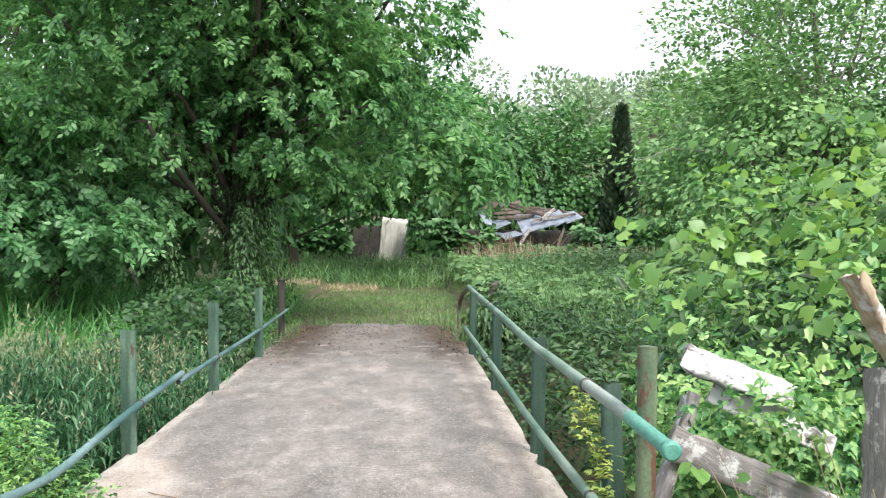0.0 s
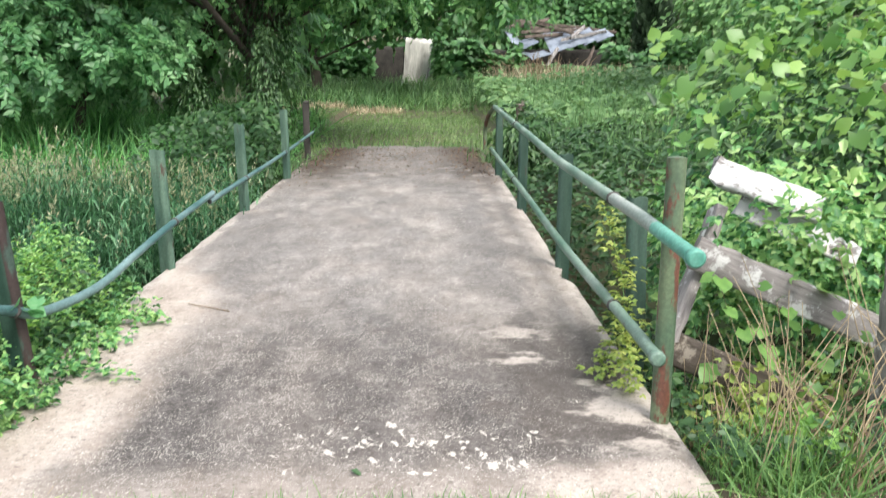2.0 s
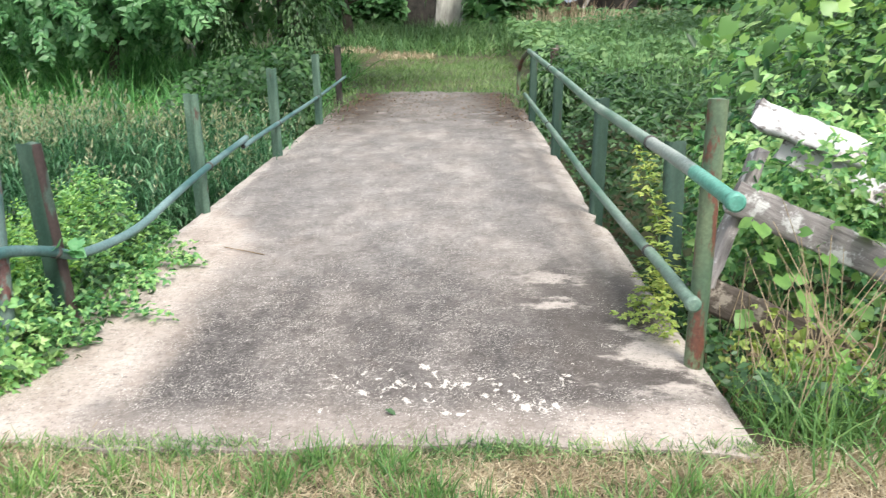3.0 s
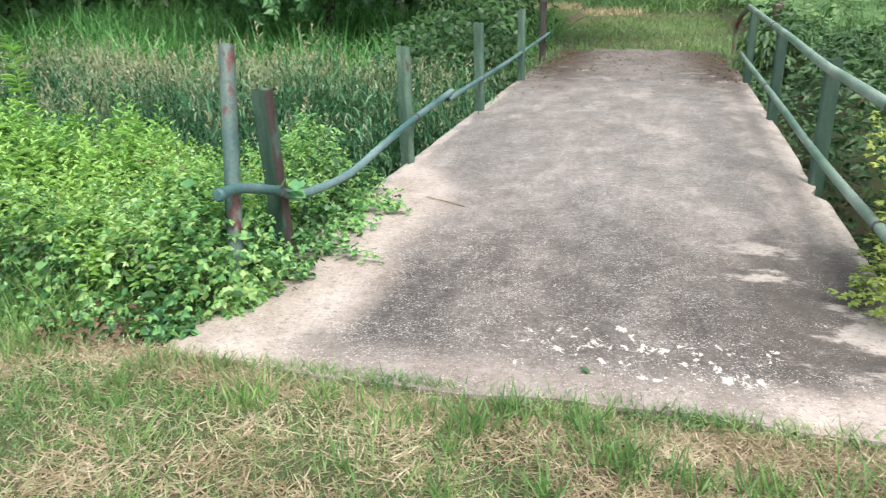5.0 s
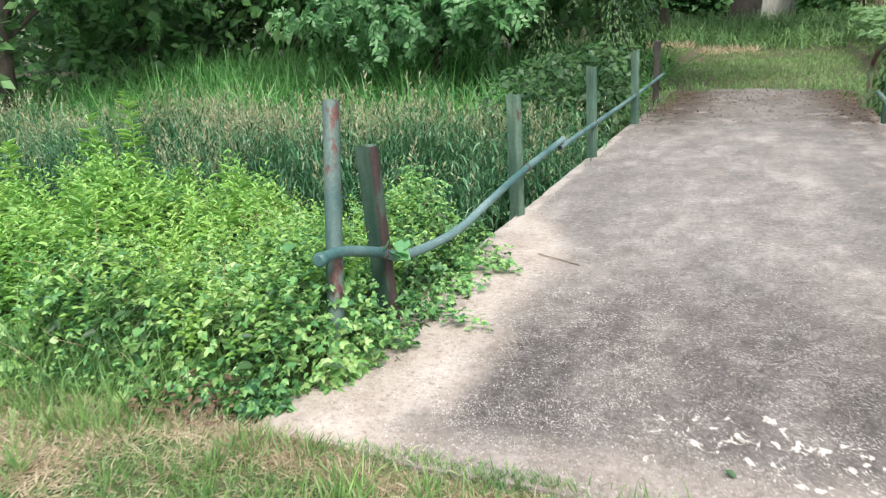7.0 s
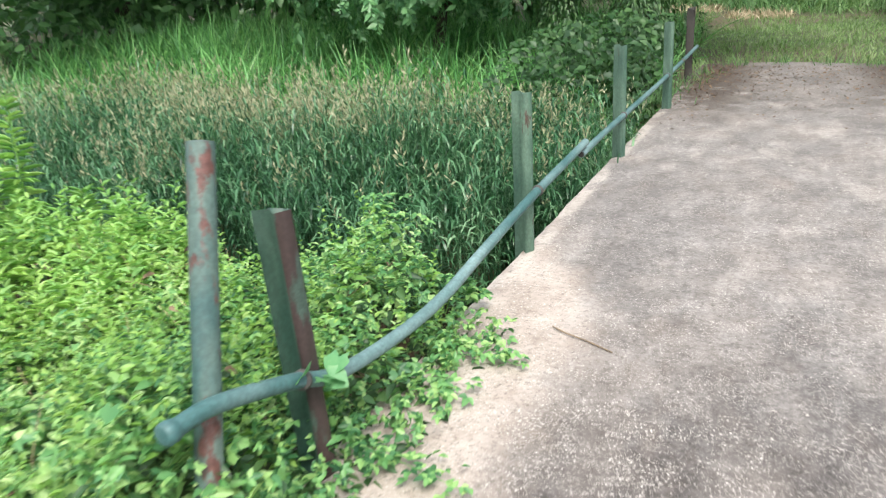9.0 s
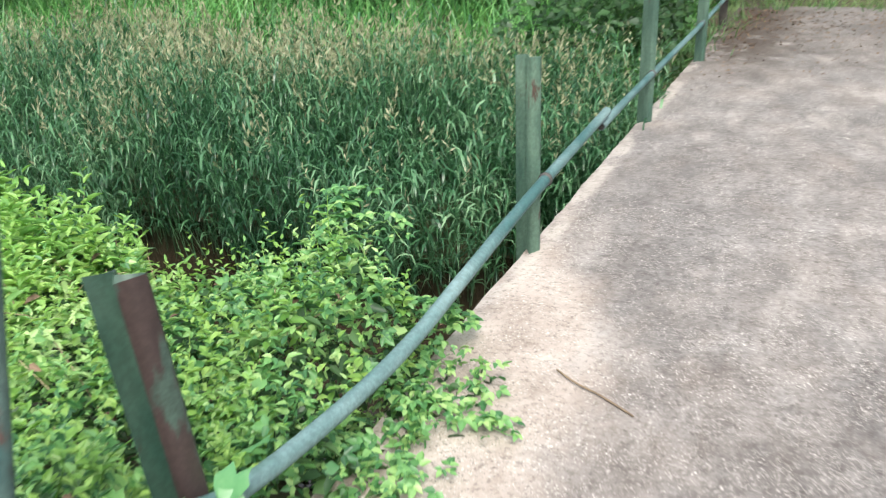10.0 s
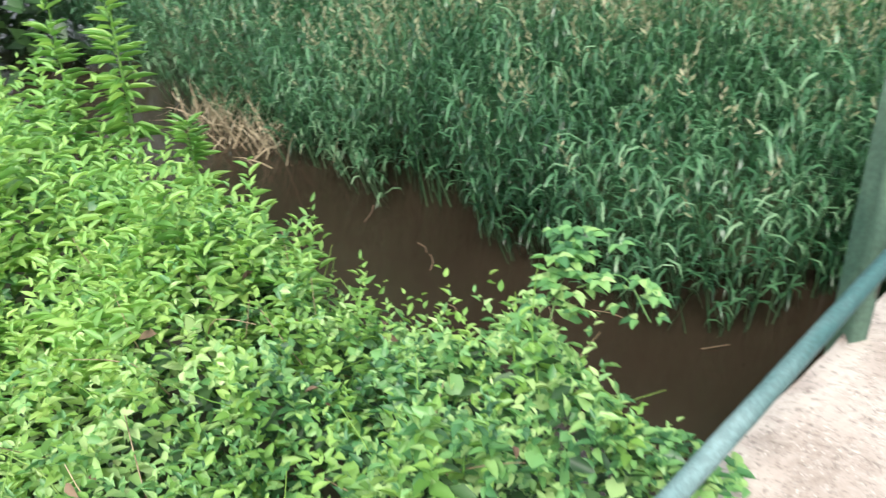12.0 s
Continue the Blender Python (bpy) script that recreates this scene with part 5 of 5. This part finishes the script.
def sprigs(name, label, n, xr, yr, hr, size, mat, keep=None, slim=1.0):
    """Upright shoots standing out of the mat, with leaves getting smaller towards the tip."""
    x, y = rng.uniform(*xr, n), rng.uniform(*yr, n)
    if keep is not None:
        k = keep(x, y)
        x, y = x[k], y[k]
    n = len(x)
    h = rng.uniform(*hr, n)
    lean = rng.normal(0, 0.3, (n, 2))
    k = 13
    t = np.tile(np.linspace(0.1, 1, k), n)
    b = np.repeat(np.stack([x, y, canopy_z(x, y) - 0.06], 1), k, 0)
    hh, ll = np.repeat(h, k), np.repeat(lean, k, 0)
    pos = b + np.stack([ll[:, 0] * t * hh, ll[:, 1] * t * hh, t * hh], 1)
    a = np.tile(np.arange(k) * 2.4, n) + np.repeat(rng.uniform(0, 6.28, n), k)
    d = np.stack([np.cos(a), np.sin(a), 0.1 + 0.8 * t], 1)
    s = scatter(Soup(), LEAF_V * (slim, 1, 1), LEAF_F, pos, turns(d, np.tile((0.0, 0.0, 1.0), (len(t), 1)) + rng.normal(0, 0.25, (len(t), 3))), size * (1.2 - 0.75 * t) * rng.uniform(0.8, 1.2, len(t)))
    return tagged(s.build(name, mat), label, "shoots", kind="stuff")


M_SHOOT = leaf_mat("young_shoot_leaf", [(0.10, 0.24, 0.05), (0.20, 0.38, 0.085), (0.33, 0.50, 0.14)], 0.45, 0.4, 1.5)
sprigs("vine_shoots", "pale young shoots standing out of the vines", 620, (-3.8, -1.5), (0.8, 3.7), (0.10, 0.30), 0.047, M_SHOOT, bank)
herbs = lambda x, y: (x < -2.7 - 0.5 * sstep(2.3, 1.9, y) + 0.15 * fbm(x, y, 3.0)) & (y < 3.3 - 0.4 * sstep(-3.0, -4.0, x) + 0.2 * fbm(x, y * 0, 1.7, 2.0))
sprigs("herb_shoots", "bright leafy herb stems on the bank", 1500, (-6.6, -2.5), (0.7, 3.7), (0.14, 0.36), 0.088, M_HERB, herbs, 0.62)
sprigs("vine_shoots", "small green shoots among the vines", 520, (-3.0, -1.55), (0.9, 3.6), (0.06, 0.2), 0.05, M_VINE, bank, 0.8)


def runner(pts, n, mat, size):
    """A creeping shoot over the deck with leaves along it."""
    line = smooth_line(pts, 30)
    st = tube(Soup(), line, 0.0018, 5).build("stem", M_VINE)
    k = rng.integers(0, len(line), n)
    pos = line[k] + rng.normal(0, 1, (n, 3)) * (0.035, 0.035, 0.012) + (0, 0, 0.02)
    pos[:, 2] = np.maximum(pos[:, 2], 0.012)
    a = rng.uniform(0, 2 * np.pi, n)
    s = scatter(Soup(), TRI_V, TRI_F, pos, turns(np.stack([np.cos(a), np.sin(a), rng.normal(0, 0.2, n)], 1), np.stack([rng.normal(0, 0.3, n), rng.normal(0, 0.3, n), np.ones(n)], 1)), size * rng.uniform(0.7, 1.3, n))
    return thing("vine_shoot", "green vine shoot creeping onto the concrete", "vine", [st, tagged(s.build("leaves", mat), kind="stuff")], group="vine shoots", at=tuple(line[0]))


runner([(-1.6, 2.55, 0.12), (-1.4, 2.62, 0.05), (-1.22, 2.62, 0.03), (-1.1, 2.6, 0.02)], 70, M_VINE, 0.06)
runner([(-1.6, 2.3, 0.12), (-1.4, 2.32, 0.05), (-1.25, 2.3, 0.02)], 60, M_VINE, 0.06)
runner([(-1.65, 1.9, 0.14), (-1.42, 1.85, 0.05), (-1.2, 1.82, 0.02), (-1.0, 1.76, 0.02)], 60, M_VINE, 0.055)
runner([(-1.5, 1.45, 0.1), (-1.32, 1.45, 0.02), (-1.2, 1.42, 0.02)], 26, M_VINE, 0.06)
runner([(-1.62, 2.95, 0.2), (-1.5, 3.0, 0.12), (-1.46, 3.1, 0.05)], 50, M_VINE, 0.07)
runner([(-1.9, 2.9, 0.1), (-1.98, 3.1, 0.35), (-2.02, 3.25, 0.46)], 90, M_VINE, 0.07)
runner([(-1.95, 3.15, 0.38), (-1.88, 3.25, 0.40), (-1.78, 3.25, 0.30)], 16, M_VINE, 0.07)
runner([(1.45, 2.48, 0.72), (1.46, 2.25, 0.58), (1.47, 2.05, 0.38), (1.45, 1.9, 0.16), (1.40, 1.78, 0.04)], 230, M_YELLOW, 0.05)
runner([(1.47, 2.1, 0.3), (1.40, 1.95, 0.12), (1.33, 1.80, 0.04), (1.27, 1.68, 0.02)], 120, M_YELLOW, 0.048)
runner([(1.47, 1.85, 0.22), (1.42, 1.65, 0.10), (1.38, 1.5, 0.03)], 130, M_YELLOW, 0.046)


def big_leaves(label, spots, size, mat, group):
    """Large heart-shaped leaves, each a part of its vine."""
    me_ob = Soup().add(HEART_V, HEART_F).build("leaf", mat)
    parts = [me_ob]
    for k, (x, y, z, a, tx, ty, sc) in enumerate(spots):
        o = me_ob if k == 0 else me_ob.copy()
        if k:
            scene.collection.objects.link(o)
            parts.append(o)
        r = turns(np.array([[math.cos(a), math.sin(a), -0.25]]), np.array([[tx, ty, 1.0]]))[0]
        o.matrix_world = Matrix.Translation((x, y, z)) @ Matrix(r.tolist()).to_4x4() @ Matrix.Scale(sc * size, 4)
    e = new("vine")
    for o in parts:
        o.parent = e
    return tagged(e, label, "vine", group)


spots = [(-1.43 + rng.normal(0, 0.04), y, 0.40 + rng.normal(0, 0.03), rng.uniform(0, 6.28), rng.normal(0, 0.3), rng.normal(-0.4, 0.3), rng.uniform(0.8, 1.2)) for y in (1.55, 1.62, 1.7, 1.78, 1.66, 1.85)]
big_leaves("broad-leaved vine climbing over the bent rail", spots, 0.08, M_BROAD, "broad-leaved vines")


bx, by = rng.uniform(-3.6, -1.7, 16), rng.uniform(1.2, 3.4, 16)
spots = [(x, y, float(canopy_z(x, y)) + rng.uniform(0.0, 0.06), rng.uniform(0, 6.28), rng.normal(0, 0.35), rng.normal(-0.3, 0.3), rng.uniform(0.7, 1.3)) for x, y in zip(bx, by)]
big_leaves("broad blue-green leaves among the vines on the bank", spots, 0.07, M_BROAD, "broad-leaved vines")


def stems(n, xr, yr):
    """Thin pale tendrils and dead stalks standing out of the vines."""
    s = Soup()
    for _ in range(n):
        x, y = rng.uniform(*xr), rng.uniform(*yr)
        p = np.array([x, y, float(canopy_z(np.array(x), np.array(y))) - 0.08])
        e = p + np.array([rng.normal(0, 0.12), rng.normal(-0.03, 0.12), rng.uniform(0.1, 0.26)])
        line = smooth_line([p, (p + e) / 2 + rng.normal(0, 0.025, 3), e], 6)
        tube(s, line, np.linspace(0.0026, 0.0012, len(line)), 4, False)
    return s


tagged(stems(170, (-3.6, -1.6), (0.9, 3.5)).build("tendrils", M_SHOOT), "pale green tendrils standing out of the vines", "tendrils", kind="stuff")
tagged(stems(70, (-3.4, -1.7), (0.7, 3.2)).build("dead_stems", M_STALK), "dead tan stems among the vines", "stems", kind="stuff")
vine_cover("dead_leaves", "few reddish brown leaves among the vines", 70, (-3.6, -1.6), (0.7, 3.5), LEAF, 0.05, M_BROWNLEAF, 0.1, 0.6, bank, 0.08)


# ---- vines, shrubs and weeds on the other side ----
def mound(name, label, n, centre, radii, leaf, size, mat, shell=0.45, floor_gap=0.05, tilt=0.5, cut=None):
    d = unit(rng.normal(0, 1, (n, 3)))
    d[:, 2] = np.abs(d[:, 2]) * np.where(rng.uniform(0, 1, n) < 0.85, 1, -1)
    bumpy = 1 + 0.14 * np.sin(4 * d[:, 0] * 3 + 2) * np.cos(5 * d[:, 1] * 2) + 0.08 * np.sin(17 * d[:, 2] + 9 * d[:, 0])
    pos = np.array(centre) + d * np.array(radii) * (bumpy * (1 - shell * rng.uniform(0, 1, n) ** 1.5))[:, None]
    g = ground_z(pos[:, 0], pos[:, 1]) + floor_gap
    k = pos[:, 2] > g
    if cut is not None:
        k &= cut(pos)
    pos, d = pos[k], d[k]
    n = len(pos)
    s = Soup()
    dirs = d * 0.6 + rng.normal(0, 0.6, (n, 3)) + (0, 0, -0.4)
    up = d * 0.8 + rng.normal(0, tilt, (n, 3)) + (0, -0.2, 0.8)
    scatter(s, leaf[0], leaf[1], pos, turns(dirs, up), size * rng.uniform(0.55, 1.35, n))
    return tagged(s.build(name, mat), label, "vines", kind="stuff")


mound("vine_mat", "three-leaved vines round the foot of the pipe post", 150, (-1.47, 1.08, 0.02), (0.2, 0.17, 0.36), TRI, 0.06, M_VINE, 0.6)
mound("small_leaved_vines", "green weeds beside the slab end", 420, (1.95, 0.95, -0.3), (0.36, 0.45, 0.45), TRI, 0.06, M_SHOOT, 0.6, cut=lambda p: p[:, 0] > 1.56)
mound("yellowing_weeds", "yellowing weeds beside the slab end", 160, (1.85, 1.2, -0.2), (0.3, 0.4, 0.45), TRI, 0.06, M_YELLOW, 0.6, cut=lambda p: p[:, 0] > 1.56)
off_deck = lambda p: (p[:, 0] > 1.62 + 0.25 * np.clip(p[:, 1] - 2, 0, 3) * (p[:, 1] < 6))
mound("grape_vines", "bright yellow-green grape vines heaped over a fence", 3700, (4.6, 3.8, 0.2), (2.8, 1.9, 2.35), HEART, 0.10, M_GRAPE, 0.25, cut=lambda p: off_deck(p) & (p[:, 2] > 1.3 + 0.4 * np.sin(5 * p[:, 0]) * np.cos(4 * p[:, 1])) & (fbm(p[:, 0], p[:, 2] * 1.3, 2.6, 0.8) > -0.9))
mound("small_leaved_vines", "tangled green small-leaved vines under the grape", 8200, (4.4, 3.7, 0.1), (2.6, 1.9, 2.0), LEAF, 0.075, M_VINE, 0.45, cut=lambda p: off_deck(p) & (fbm(p[:, 0], p[:, 2], 3.1, 2.0) > -0.75))
# The heap's inner shade is painted as a dark green on these leaves.
mound("small_leaved_vines", "inner leaves of the heaped vines, coloured dark for shade", 3800, (4.5, 3.9, 0.1), (2.3, 1.6, 1.8), LEAF, 0.12, M_DARKLEAF, 0.6, cut=off_deck)
mound("small_leaved_vines", "tangled green vines hanging over the old fence", 2700, (2.4, 2.3, 0.2), (0.8, 0.5, 0.76), TRI, 0.085, M_VINE, 0.6, cut=lambda p: (p[:, 0] > 1.68) & (p[:, 1] > 1.72))
mound("grape_vines", "green grape leaves at the foot of the fence", 70, (2.35, 1.5, -0.2), (0.7, 0.25, 0.8), HEART, 0.09, M_GRAPE, 0.5, cut=lambda p: p[:, 0] > 1.7)
mound("small_leaved_vines", "green weeds at the deck corner", 2300, (2.75, 0.95, -0.3), (0.95, 0.6, 0.62), LEAF, 0.06, M_VINE, 0.6, cut=lambda p: (p[:, 0] > 1.72) & (p[:, 2] < 0.05 + 0.6 * (p[:, 0] - 2.1)))
mound("yellowing_weeds", "yellow and brown dying leaves under the fence", 230, (2.1, 1.4, -0.3), (0.5, 0.3, 0.5), LEAF, 0.07, M_YELLOW, 0.6, cut=lambda p: p[:, 0] > 1.66)


def thicket(n, xr, yr, leaf, size, mat, z0, label):
    x, y = rng.uniform(*xr, n), rng.uniform(*yr, n)
    k = x > 1.75 + (0.45 + 0.2 * fbm(x * 0, y, 1.6, 3.0)) * sstep(12.5, 10.5, y)
    x, y = x[k], y[k]
    n = len(x)
    top = z0(x, y) + 0.26 * fbm(x, y, 1.1, 0.7) + 0.14 * fbm(x, y, 3.5, 0.2)
    z = np.maximum(top - 0.45 * rng.uniform(0, 1, n) ** 2, ground_z(x, y) + 0.03)
    s = Soup()
    a = rng.uniform(0, 2 * np.pi, n)
    scatter(s, leaf[0], leaf[1], np.stack([x, y, z], 1), turns(np.stack([np.cos(a), np.sin(a) - 0.4, rng.normal(-0.2, 0.3, n)], 1), np.stack([rng.normal(0, 0.5, n), rng.normal(-0.4, 0.5, n), np.ones(n)], 1)), size * rng.uniform(0.6, 1.4, n))
    return tagged(s.build("thicket", mat), label, "thicket", kind="stuff")


tz = lambda x, y: np.interp(y, [4.5, 6, 9, 14, 20, 28], [-0.6, -0.1, 0.3, 0.6, 0.85, 1.1]) + 0.05 * (x - 2) - 0.75 * sstep(2.7, 1.8, x) * sstep(13, 10, y)
thicket(14500, (1.75, 8), (5.2, 13), LEAF, 0.11, M_DARKLEAF, tz, "dark green bramble thicket along the creek")
thicket(14000, (2.2, 16), (12, 27), SMALL, 0.2, M_WEED, tz, "green thicket of brambles and weeds")
p = field(6500, (2.4, 13), (8.5, 27))
p[:, 2] = tz(p[:, 0], p[:, 1]) - 0.3
tagged(grass("thicket_grass", p, rng.uniform(0.35, 0.75, len(p)), 0.017, M_WEED, (0.3, 0.8), 0.25, 2), "grass growing through the thicket", "grass", kind="stuff")
tuft = rng.normal((1.78, 0.75), (0.16, 0.16), (420, 2))
tuft = tuft[(tuft[:, 0] > 1.53) | (tuft[:, 1] < 0.5)]
p = np.column_stack([tuft, ground_z(tuft[:, 0], tuft[:, 1]) - 0.02])
tagged(grass("long_grass", p, rng.uniform(0.18, 0.42, len(p)), 0.007, M_TUFT, (0.5, 1.0, 1.4), 0.3), "long arching green grass at the deck corner", "grass", kind="stuff")


def dry_stalks():
    s = Soup()
    for _ in range(260):
        x, y = rng.uniform(1.65, 3.0), rng.uniform(0.7, 1.75)
        p = np.array([x, y, float(ground_z(x, y))])
        e = p + np.array([rng.normal(0.1, 0.35), rng.normal(0, 0.25), rng.uniform(0.3, 0.95)])
        e[0] = max(e[0], 1.66)
        tube(s, smooth_line([p, (p + e) / 2 + rng.normal(0, 0.06, 3), e], 7), np.linspace(0.004, 0.0015, 6), 4, False)
    return tagged(s.build("dry_stalks", M_STALK), "dry tan stalks and twigs among the weeds", "twigs", kind="stuff")


dry_stalks()


# ---- litter on the deck ----
def litter():
    n = 2600
    y = 13.2 - np.abs(rng.normal(0, 2.2, n))
    x = np.where(rng.uniform(0, 1, n) < 0.55, rng.choice((-1, 1), n) * (1.45 - np.abs(rng.normal(0, 0.28, n))), rng.uniform(-1.4, 1.4, n))
    k = (y > 5) & (rng.uniform(0, 1, n) < sstep(6, 11, y) + 0.15)
    x, y = x[k], y[k]
    s = scatter(Soup(), SMALL_V, SMALL_F, np.stack([x, y, np.full(len(x), 0.012)], 1), spin(len(x), 0.25), rng.uniform(0.02, 0.055, len(x)))
    tagged(s.build("leaf_litter", M_BROWNLEAF), "brown dead leaves scattered over the deck", "leaves", kind="stuff")


litter()
tuft = np.concatenate([rng.normal((cx, cy), 0.14, (45, 2)) for cx, cy in ((-1.6, 9.6), (-1.5, 10.5), (-1.45, 11.3), (-1.35, 12.2), (-1.0, 13.3), (-0.4, 13.6), (0.3, 13.6), (0.9, 13.5), (1.35, 12.6), (1.5, 11.7), (1.55, 10.9))])
p = np.column_stack([tuft, np.full(len(tuft), -0.03)])
tagged(grass("edge_grass", p, rng.uniform(0.08, 0.3, len(p)), 0.012, M_WEED, (0.5, 1.2), 0.35), "ragged grass creeping over the far end of the deck", "grass", kind="stuff")
tagged(tube(Soup(), smooth_line([(-1.08, 3.03, 0.008), (-1.0, 2.97, 0.012), (-0.9, 2.93, 0.008), (-0.78, 2.86, 0.007)], 14), 0.0035, 6).build("stick", M_TWIG, True), "thin dark stick lying on the concrete", "stick")
lf = scatter(Soup(), LEAF_V, LEAF_F, np.array([[0.16, 0.80, 0.02]]), spin(1, 0.3), np.array([0.055])).build("fallen_leaf", M_DARKLEAF)
tagged(lf, "single green leaf lying on the concrete", "leaf")

# ---- creek side details ----
p = rng.normal((-7.7, 5.35), (0.5, 0.16), (150, 2))
p = np.column_stack([p, np.maximum(ground_z(p[:, 0], p[:, 1]), WATER_Z) - 0.02])
tagged(grass("dead_reeds", p, rng.uniform(0.35, 0.8, len(p)), 0.014, M_STRAW, (0.4, 1.0, 1.8), 0.4), "bent dead tan reeds at the water's edge", "reeds", kind="stuff")


def floating_twigs():
    s = Soup()
    for x, y, a, ln in ((-4.4, 4.85, 2.4, 0.22), (-4.6, 5.0, 2.8, 0.16), (-3.3, 5.2, 0.3, 0.2), (-5.3, 5.0, 2.2, 0.3), (-2.6, 5.3, 1.0, 0.18), (-3.9, 4.6, 2.9, 0.12)):
        d = np.array([math.cos(a), math.sin(a), 0.0])
        p = np.array([x, y, WATER_Z + 0.006])
        tube(s, smooth_line([p, p + d * ln * 0.5 + (0.02, 0.01, 0.01), p + d * ln], 6), 0.0035, 5)
    return tagged(s.build("floating_twigs", M_TWIG), "pale twigs floating on the creek", "twigs", kind="stuff")


floating_twigs()


def tall_herb(x, y, z, h):
    """An upright stem with whorls of long narrow leaves."""
    st = tube(Soup(), [(x, y, z), (x + 0.02, y, z + h * 0.5), (x + 0.01, y + 0.02, z + h)], [0.006, 0.005, 0.003], 6).build("stem", M_HERB)
    n = 110
    t = rng.uniform(0.2, 1.0, n)
    a = rng.uniform(0, 2 * np.pi, n)
    d = np.stack([np.cos(a), np.sin(a), 0.2 + 0.9 * (t - 0.5)], 1)
    s = scatter(Soup(), LEAF_V * (0.3, 1, 0.8), LEAF_F, np.stack([np.full(n, x + 0.01), np.full(n, y), z + h * t], 1), turns(d, np.tile((0.0, 0.0, 1.0), (n, 1)) + rng.normal(0, 0.15, (n, 3))), 0.15 * (1.15 - 0.6 * t) * rng.uniform(0.8, 1.2, n))
    return thing("tall_herb", "tall upright herb with narrow pale green leaves", "herb", [st, s.build("leaves", M_HERB)], group="tall herbs", at=(x, y, z))


for hx, hy, hz, hh in ((-4.15, 2.95, 0.05, 0.95), (-4.4, 2.8, 0.05, 0.8), (-4.9, 2.5, 0.0, 0.7), (-3.75, 3.0, -0.1, 0.55), (-5.4, 2.2, 0.0, 0.7), (-3.3, 1.6, 0.0, 0.55), (-4.2, 1.2, 0.0, 0.6)):
    tall_herb(hx, hy, hz, hh)
hx, hz = rng.uniform(1.75, 2.75, 34), rng.uniform(-0.25, 0.62, 34)
spots = [(x, 1.50 + rng.uniform(-0.12, 0.1), z - 0.25 * (x - 1.8), -1.57 + rng.normal(0, 0.7), rng.normal(0, 0.3), rng.normal(-0.9, 0.35), rng.uniform(0.7, 1.25)) for x, z in zip(hx, hz)]
big_leaves("bright heart-shaped vine leaves on the old fence", spots, 0.085, M_GRAPE, "broad-leaved vines")
mound("small_leaved_vines", "green vine leaves in front of the white plank", 150, (2.2, 1.66, 0.7), (0.45, 0.1, 0.24), TRI, 0.075, M_VINE, 0.6, cut=lambda p: p[:, 2] < 0.95)
# Weeds beside the deck carry the gap's shade in their dark colour.
undergrowth("bank_weeds", "weeds on the creek bank with shade in their dark green", 1700, (1.95, 3.2), (1.9, 5.6), 0.4, 0.09, M_DARKLEAF)
undergrowth("bank_weeds", "low weeds beside the deck, dark green for the gap's shade", 4200, (1.54, 2.6), (2.2, 11.4), 0.4, 0.085, M_DARKLEAF)
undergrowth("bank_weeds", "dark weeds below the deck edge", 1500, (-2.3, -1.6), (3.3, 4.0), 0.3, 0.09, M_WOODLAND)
undergrowth("bank_weeds", "dark weeds on the slope by the slab corner", 1500, (1.54, 2.5), (0.75, 1.9), 0.10, 0.05, M_DARKLEAF)
mound("fallen_leaves", "brown dead leaves caught in the weeds", 330, (2.2, 1.3, -0.35), (0.75, 0.5, 0.55), LEAF, 0.05, M_BROWNLEAF, 0.6, cut=lambda p: p[:, 0] > 1.6)
